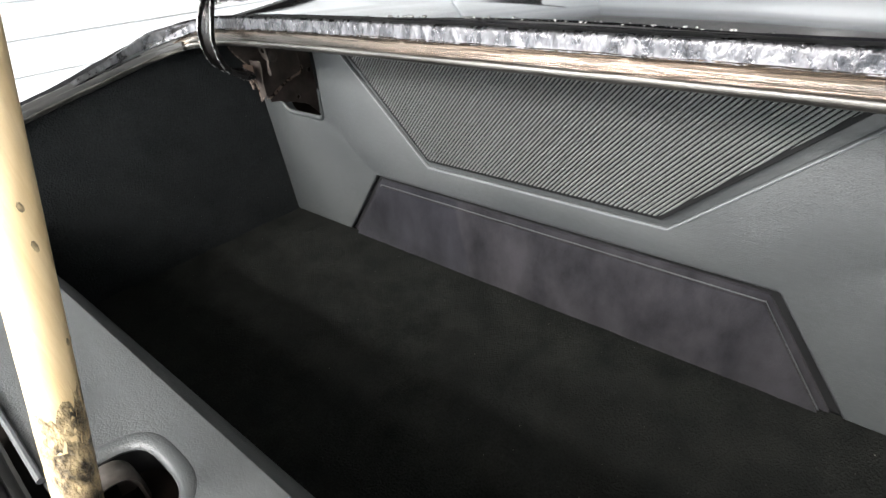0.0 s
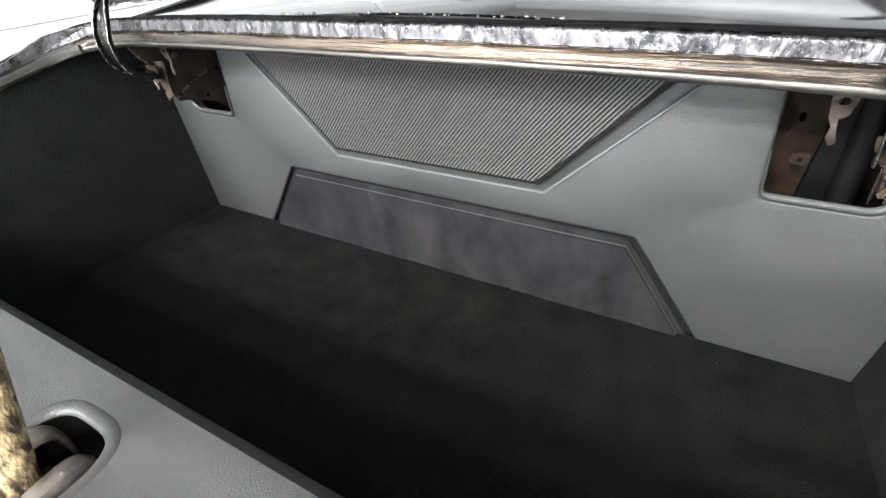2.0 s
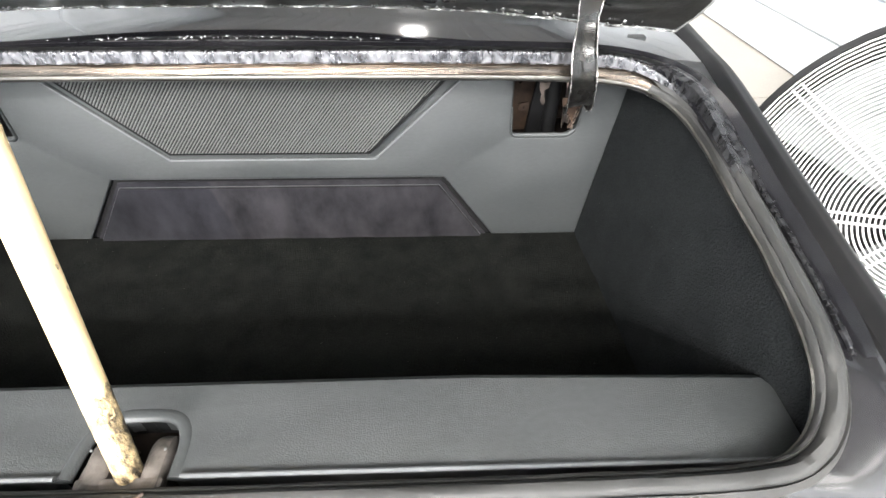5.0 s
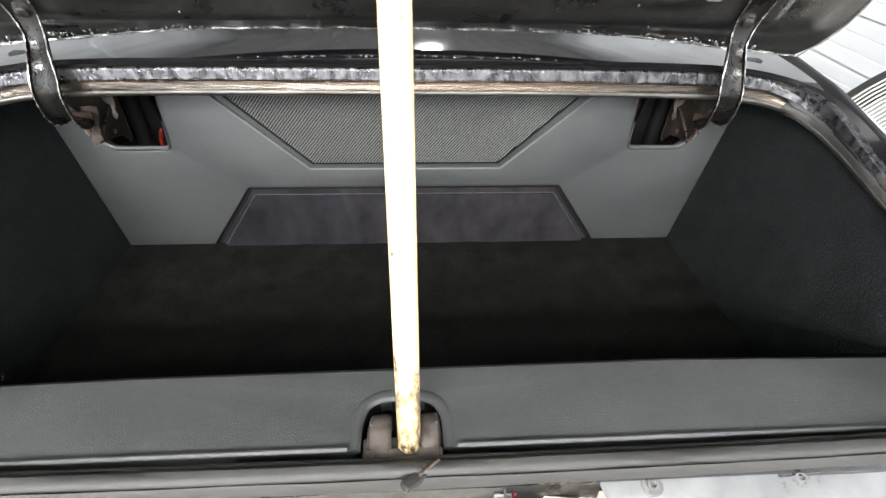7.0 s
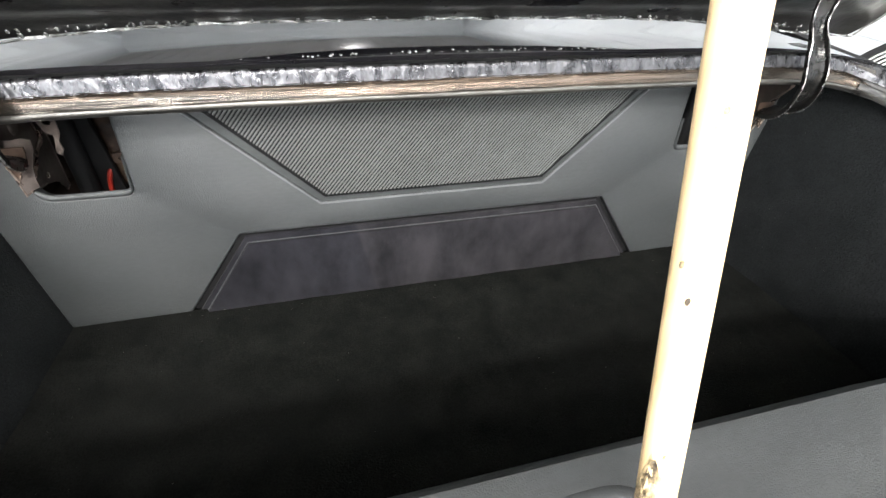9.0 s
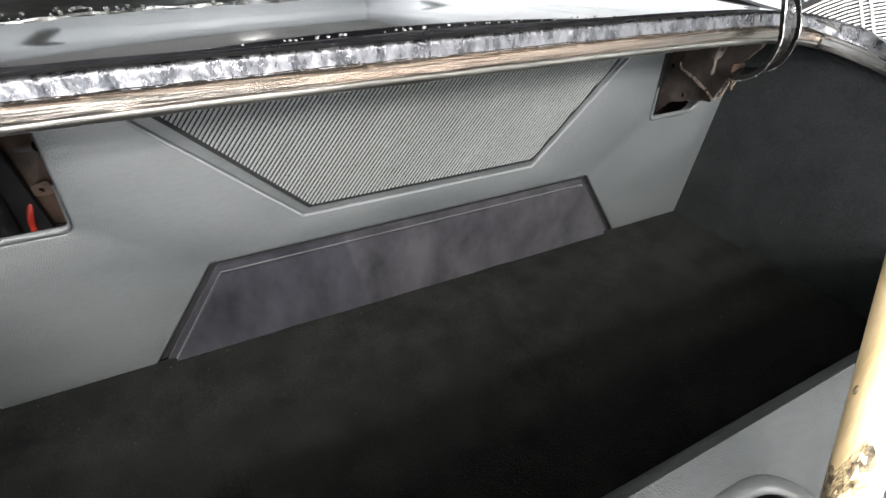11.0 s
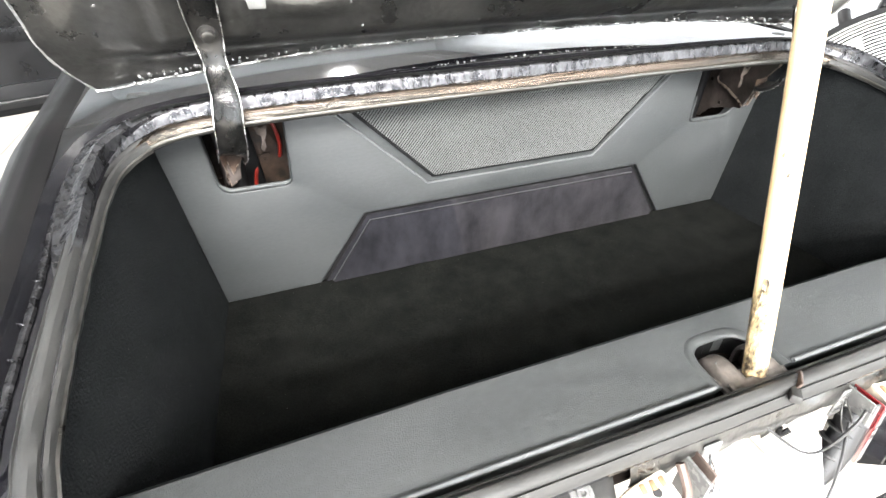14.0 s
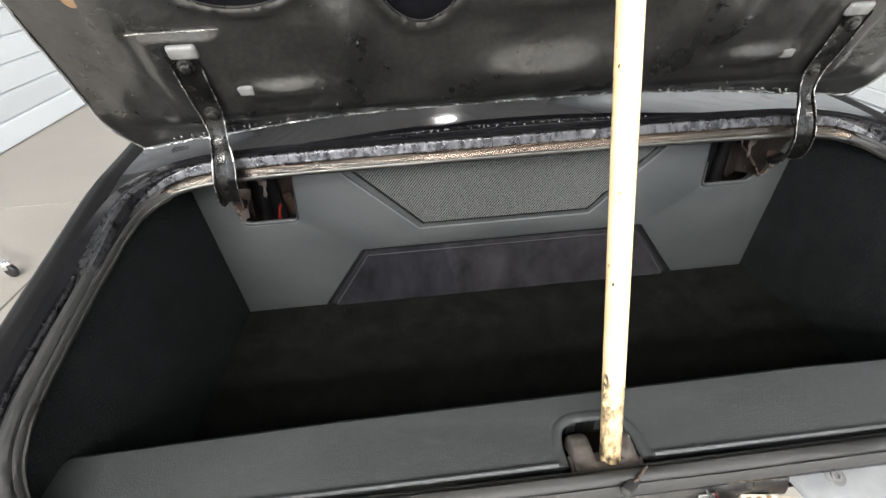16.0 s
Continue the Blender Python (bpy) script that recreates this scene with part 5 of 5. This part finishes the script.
        part("housing_edge", hb(0.1150, 0.1172, 0.2945, 0.330, 0.60, 0.7455), M_LENS, car, "thin red edge")
        part("housing_channel", hb(0.1172, 0.1300, 0.2960, 0.2985, 0.60, 0.742), M_PAD, car)
        part("housing_wall", moved(slab([[(0, -0.15), (0, 0.004), (0.058, -0.006), (0.058, -0.15)]], 0.002, lambda a, b_, c: (0.130 + a * 0.90 + c * 0.42, 0.297 - a * 0.42 + c * 0.90, 0.736 + b_)), shear), M_PAINT, car, "glossy black lamp housing wall")
        for q in (0.030, 0.044):
            part("wall_crease", moved(box(-0.0008, 0.0008, -0.001, 0.001, -0.07, 0.066, 0.0004, 1), shear @ pose(0.130 + q * 0.90, 0.2965 - q * 0.42, 0.662)), M_HINGE, car)
        part("housing_edge", hb(0.1815, 0.1855, 0.2695, 0.275, 0.58, 0.7345), M_CHROME, car)
        part("wall_slot", moved(box(-0.014, 0.014, -0.001, 0.001, -0.0018, 0.0018, 0.0006, 1), shear @ pose(0.152, 0.2855, 0.688, 0, 28, -25)), M_PIPING, car, "dark cut slot")
        part("wall_slot", moved(box(-0.008, 0.008, -0.001, 0.001, -0.0025, 0.0025, 0.0006, 1), shear @ pose(0.160, 0.2818, 0.700, 0, -60, -25)), M_PIPING, car, "dark cut slot")
    else:
        part("housing_wall", box(-0.139, -0.135, 0.295, 0.33, 0.67, 0.735, 0.0008, 1), M_PAD, car, "bent bright housing wall")
        part("housing_wall", box(-0.127, -0.124, 0.30, 0.33, 0.69, 0.737, 0.0008, 1), M_RUST, car)
        part("dark_lead", tube([(-0.150, 0.325, 0.735), (-0.152, 0.305, 0.715), (-0.158, 0.292, 0.68), (-0.155, 0.285, 0.62)], 0.005), M_RUST, car, "dark red-brown lead")
    part("hang_tab", box(s * 0.105 - 0.012, s * 0.105 + 0.012, 0.326, 0.329, 0.695, 0.742, 0.001, 1), M_PAD, car)
    part("twist_wire", tube([(s * 0.105, 0.326, 0.725), (s * 0.110, 0.310, 0.70), (s * 0.105, 0.305, 0.68), (s * 0.098, 0.315, 0.70), (s * 0.105, 0.328, 0.722)], 0.0010), M_HINGE, car)


tail_side(-1)
tail_side(1)
part("lower_valance", box(-0.80, 0.80, 0.215, 0.245, 0.44, 0.575, 0.012), M_SATIN, car)
part("valance_shelf", box(0.10, 0.76, 0.15, 0.26, 0.555, 0.57, 0.004), M_PAINT, car)
part("sill_under", sheet(lambda u, v: Vector((-0.21 + 0.42 * u, 0.3335 - 0.006 * math.sin(3 * v) + 0.003 * noise.noise(Vector((u * 9, v * 2, 1))), 0.7475 - (0.040 + 0.016 * noise.noise(Vector((u * 7, 0, 0))) + 0.010 * noise.noise(Vector((u * 45, 0, 4)))) * v)), 120, 6), M_SATIN, car, "dark ragged lower edge of the sill")
part("inner_sill", box(-0.69, 0.69, 0.337, 0.473, 0.714, 0.718), M_DARKSTEEL, car, "dark inner sill below the cover")
part("torn_drip", tube([(0.015, 0.332, 0.705), (0.019, 0.330, 0.690), (0.030, 0.328, 0.698)], 0.0035), M_PIPING, car, "ragged black sealer")
part("sleeve_hose", tube([(0.128, 0.318, 0.700), (0.108, 0.305, 0.655), (0.080, 0.300, 0.610), (0.02, 0.31, 0.52)], 0.017, seg=14), M_BLACK, car, "black corrugated hose")
for k in range(7):
    a = k / 6
    part("hose_ridge", lathe([(0.0172, -0.002), (0.0185, 0), (0.0172, 0.002)], 14, aim((0.124 - 0.052 * a, 0.3155 - 0.0165 * a, 0.690 - 0.090 * a), (0.45, 0.12, 0.9))), M_BLACK, car)
part("hanging_cable", tube([(-0.03, 0.335, 0.735), (0.03, 0.30, 0.69), (0.09, 0.30, 0.71), (0.12, 0.31, 0.735)], 0.0018), M_BLACK, car)
part("hanging_cable", tube([(0.105, 0.31, 0.70), (0.05, 0.27, 0.66), (0.0, 0.25, 0.62), (-0.08, 0.24, 0.60)], 0.0016), M_BLACK, car)

plate = thing("number_plate", "white bent number plate hanging between the tail lights", "number plate", at=(-0.02, 0.28, 0.62))
PM = pose(-0.045, 0.280, 0.628, 58, 6, -4)
part("sheet", moved(sheet(lambda u, v: Vector((-0.085 + 0.20 * u, -0.075 + 0.15 * v, 0.004 * math.sin(u * 5) * v)), 12, 8), PM), M_PLATE, plate)
BARS = [(-0.066 + 0.0155 * k, 0.046, 0.007, 0.014) for k in range(4)] + [(0.006, 0.041, 0.004, 0.006)] + [(0.022 + 0.0155 * k, 0.046, 0.005, 0.014) for k in range(3)] + [(-0.05 + 0.034 * k, 0.000, 0.009, 0.034) for k in range(4)]
for a, b_, w, h in BARS:
    part("printed_bar", moved(box(a - w / 2, a + w / 2, b_ - h / 2, b_ + h / 2, 0.0046, 0.0054), PM), M_INK, plate, "dark printed bar")

# open left door of the car
door = thing("car_door", "", "")
door.parent = car
door.matrix_parent_inverse = Matrix.Translation(-car.location)
door["label"] = "open black door with its bare inner panel"
DM = Matrix.Translation((-1.72, 2.70, 0.48)) @ pose(0, 0, 0, 0, 0, 20)


def door_place(a, b_, c):
    return DM @ Vector((a, c, b_))


part("inner_shell", slab([rounded([(0, 0), (-0.03, 0.62), (1.0, 0.62), (1.0, 0)], (0.05, 0.03, 0.02, 0.02)), rounded([(0.12, 0.10), (0.10, 0.27), (0.9, 0.27), (0.9, 0.10)], (0.03,) * 4), rounded([(0.11, 0.32), (0.10, 0.55), (0.9, 0.55), (0.9, 0.32)], (0.03,) * 4)],
     0.03, door_place, 0.008, 3), M_DOOR, door)
part("outer_skin", slab([rounded([(-0.03, -0.015), (-0.06, 0.64), (1.02, 0.64), (1.02, -0.015)], (0.05, 0.03, 0.02, 0.02))], 0.05, lambda a, b_, c: door_place(a, b_, c + 0.035), 0.01, 2), M_DOOR, door)
edge_run = [DM @ Vector((a, 0.03, b_)) for a, b_ in rounded([(-0.055, 0.645), (-0.030, -0.012), (1.02, -0.012)], (0, 0.05, 0), 8)]
part("door_edge", sweep(edge_run, [(-0.016, -0.030), (-0.016, 0.030), (-0.008, 0.038), (0.010, 0.034), (0.014, 0.0), (0.010, -0.034), (-0.008, -0.038)], ring=True, up=DM.to_3x3() @ Vector((0, 1, 0)), wobble=0.002), M_PIPING, door, "black folded edge of the door")
for k in range(9):
    q = edge_run[0].lerp(edge_run[1], (k + 0.5) / 9)
    part("edge_bolt", lathe([(0.010, 0), (0.009, 0.004), (0.004, 0.005), (0, 0.005)], 10, aim(q + DM.to_3x3() @ Vector((0.008, -0.038, 0)), DM.to_3x3() @ Vector((0, -1, 0)))), M_PAD if k % 3 == 1 else M_HINGE, door, "small bolt in the door edge")
part("recess_panel", slab([[(0.05, 0.03), (0.05, 0.6), (0.97, 0.6), (0.97, 0.03)]], 0.004, lambda a, b_, c: door_place(a, b_, c + 0.022)), M_DOOR, door)
part("seal", sweep([door_place(*p, -0.003) for p in [(q[0], q[1]) for q in rounded([(0.03, 0.6), (0.05, 0.035), (0.98, 0.035)], (0, 0.05, 0))]], circle(0.007, 8), ring=True, up=(0, -1, 0)), M_BLACK, door)

# ---- things beside the car ----
fan = thing("drum_fan", "large floor drum fan with a white wire guard and dark rim", "fan", at=(1.56, 1.12, 0))
FC, FR_ = Vector((1.575, 1.06, 0.500)), 0.50
FM = aim(FC, (-0.72, -0.58, 0.36))
part("rim", lathe([(FR_ - 0.004, -0.20), (FR_ + 0.014, -0.19), (FR_ + 0.018, -0.02), (FR_ + 0.014, 0.02), (FR_ - 0.004, 0.03), (FR_ - 0.012, 0.0), (FR_ - 0.012, -0.20)], 64, FM), M_BLACK, fan)
for k in range(38):
    r = 0.075 + (FR_ - 0.085) * k / 37
    z = 0.085 - 0.06 * (r / FR_) ** 2
    b = sweep([FM @ Vector((r * math.cos(math.tau * i / 56), r * math.sin(math.tau * i / 56), z)) for i in range(56)], circle(0.0024, 4), closed=True, ring=True, up=FM.to_3x3() @ Vector((0, 0, 1)))
    part("guard_ring", b, M_WIRE, fan)
for k in range(8):
    for w_ in (-0.012, 0.012):
        a = math.tau * k / 8 + 0.35
        o = Vector((-math.sin(a), math.cos(a), 0)) * w_
        b = tube([FM @ (Vector((r * math.cos(a), r * math.sin(a), 0.0905 - 0.06 * (r / FR_) ** 2)) + o) for r in (0.05, 0.2, 0.35, FR_ - 0.02)], 0.0035, up=(0.3, 0.5, 0.8))
        part("guard_rod", b, M_WIRE, fan)
part("badge", lathe([(0.08, 0.075), (0.08, 0.092), (0.06, 0.099), (0, 0.10)], 24, FM), M_PLATE, fan, "round white centre cap")
for k in range(3):
    a = math.tau * k / 3
    part("blade", sheet(lambda u, v: FM @ Vector(((0.06 + 0.40 * u) * math.cos(a + v * 0.9), (0.06 + 0.40 * u) * math.sin(a + v * 0.9), -0.13 + 0.08 * v)), 6, 6), M_GREY, fan)


def on_rim(deg, out, z):
    a = radians(deg)
    return FM @ Vector(((FR_ + out) * math.cos(a), (FR_ + out) * math.sin(a), z))


part("sticker", sweep([on_rim(60 + i * 2, 0.0185, -0.06) for i in range(11)], [(-0.022, 0), (0.022, 0)], up=FM.to_3x3() @ Vector((0, 0, 1))), M_LENS, fan, "faded red sticker on the rim")
part("handle", tube([on_rim(98, 0.01, -0.08), on_rim(98, 0.075, -0.08), on_rim(106, 0.075, -0.08), on_rim(106, 0.01, -0.08)], 0.012), M_BLACK, fan, "dark carrying handle")
part("lever", tube([on_rim(124, 0.0, -0.10), on_rim(124, 0.035, -0.12), on_rim(123, 0.07, -0.14)], 0.020, seg=14), M_BLACK, fan, "black rounded lever")
part("cable_clamp", moved(box(-0.035, 0.035, -0.02, 0.02, -0.02, 0.03, 0.008), aim(on_rim(112, 0.02, -0.05), FM.to_3x3() @ Vector((0, 0.4, 1)))), M_BLACK, fan, "black cable clamp")
for s in (-1, 1):
    part("stand_leg", tube([FC + Vector((s * 0.36, -s * 0.44, 0.02)), FC + Vector((s * 0.37 + 0.05, -s * 0.45 + 0.04, -0.25)), Vector((FC.x + s * 0.38 + 0.08, FC.y - s * 0.46 + 0.06, 0.016))], 0.016), M_BLACK, fan)
part("foot_bar", tube([(FC.x - 0.30, FC.y + 0.52, 0.016), (FC.x + 0.08, FC.y + 0.06, 0.016), (FC.x + 0.46, FC.y - 0.40, 0.016)], 0.016), M_BLACK, fan)
P0 = on_rim(112, 0.03, -0.05)
cable = part("power_cable", tube([(2.35, 1.9, 3.69), (2.2, 1.75, 2.6), (1.75, 1.45, 1.5), P0 + Vector((0.08, 0.05, 0.16)), P0], 0.005), M_BLACK)
tagged(cable, "thin black power cable hanging down to the fan", "cable")

caster = thing("rolling_stand", "steel leg of a rolling stand on a rubber caster", "stand", at=(-2.16, 2.11, 0))
part("wheel", lathe([(0.0, -0.012), (0.03, -0.012), (0.036, -0.006), (0.036, 0.006), (0.03, 0.012), (0, 0.012)], 20, aim((-2.155, 2.11, 0.036), (0.3, 1, 0))), M_BLACK, caster)
part("fork", moved(box(-0.02, 0.02, -0.018, 0.018, 0.045, 0.085, 0.004), pose(-2.165, 2.115, 0, 0, 0, 20)), M_CHROME, caster)
part("post", tube([(-2.175, 2.12, 0.08), (-2.20, 2.13, 0.5), (-2.22, 2.14, 0.95)], 0.014), M_CHROME, caster)
part("base_leg", tube([(-2.175, 2.12, 0.09), (-2.4, 2.2, 0.11), (-2.65, 2.3, 0.11)], 0.014), M_CHROME, caster)
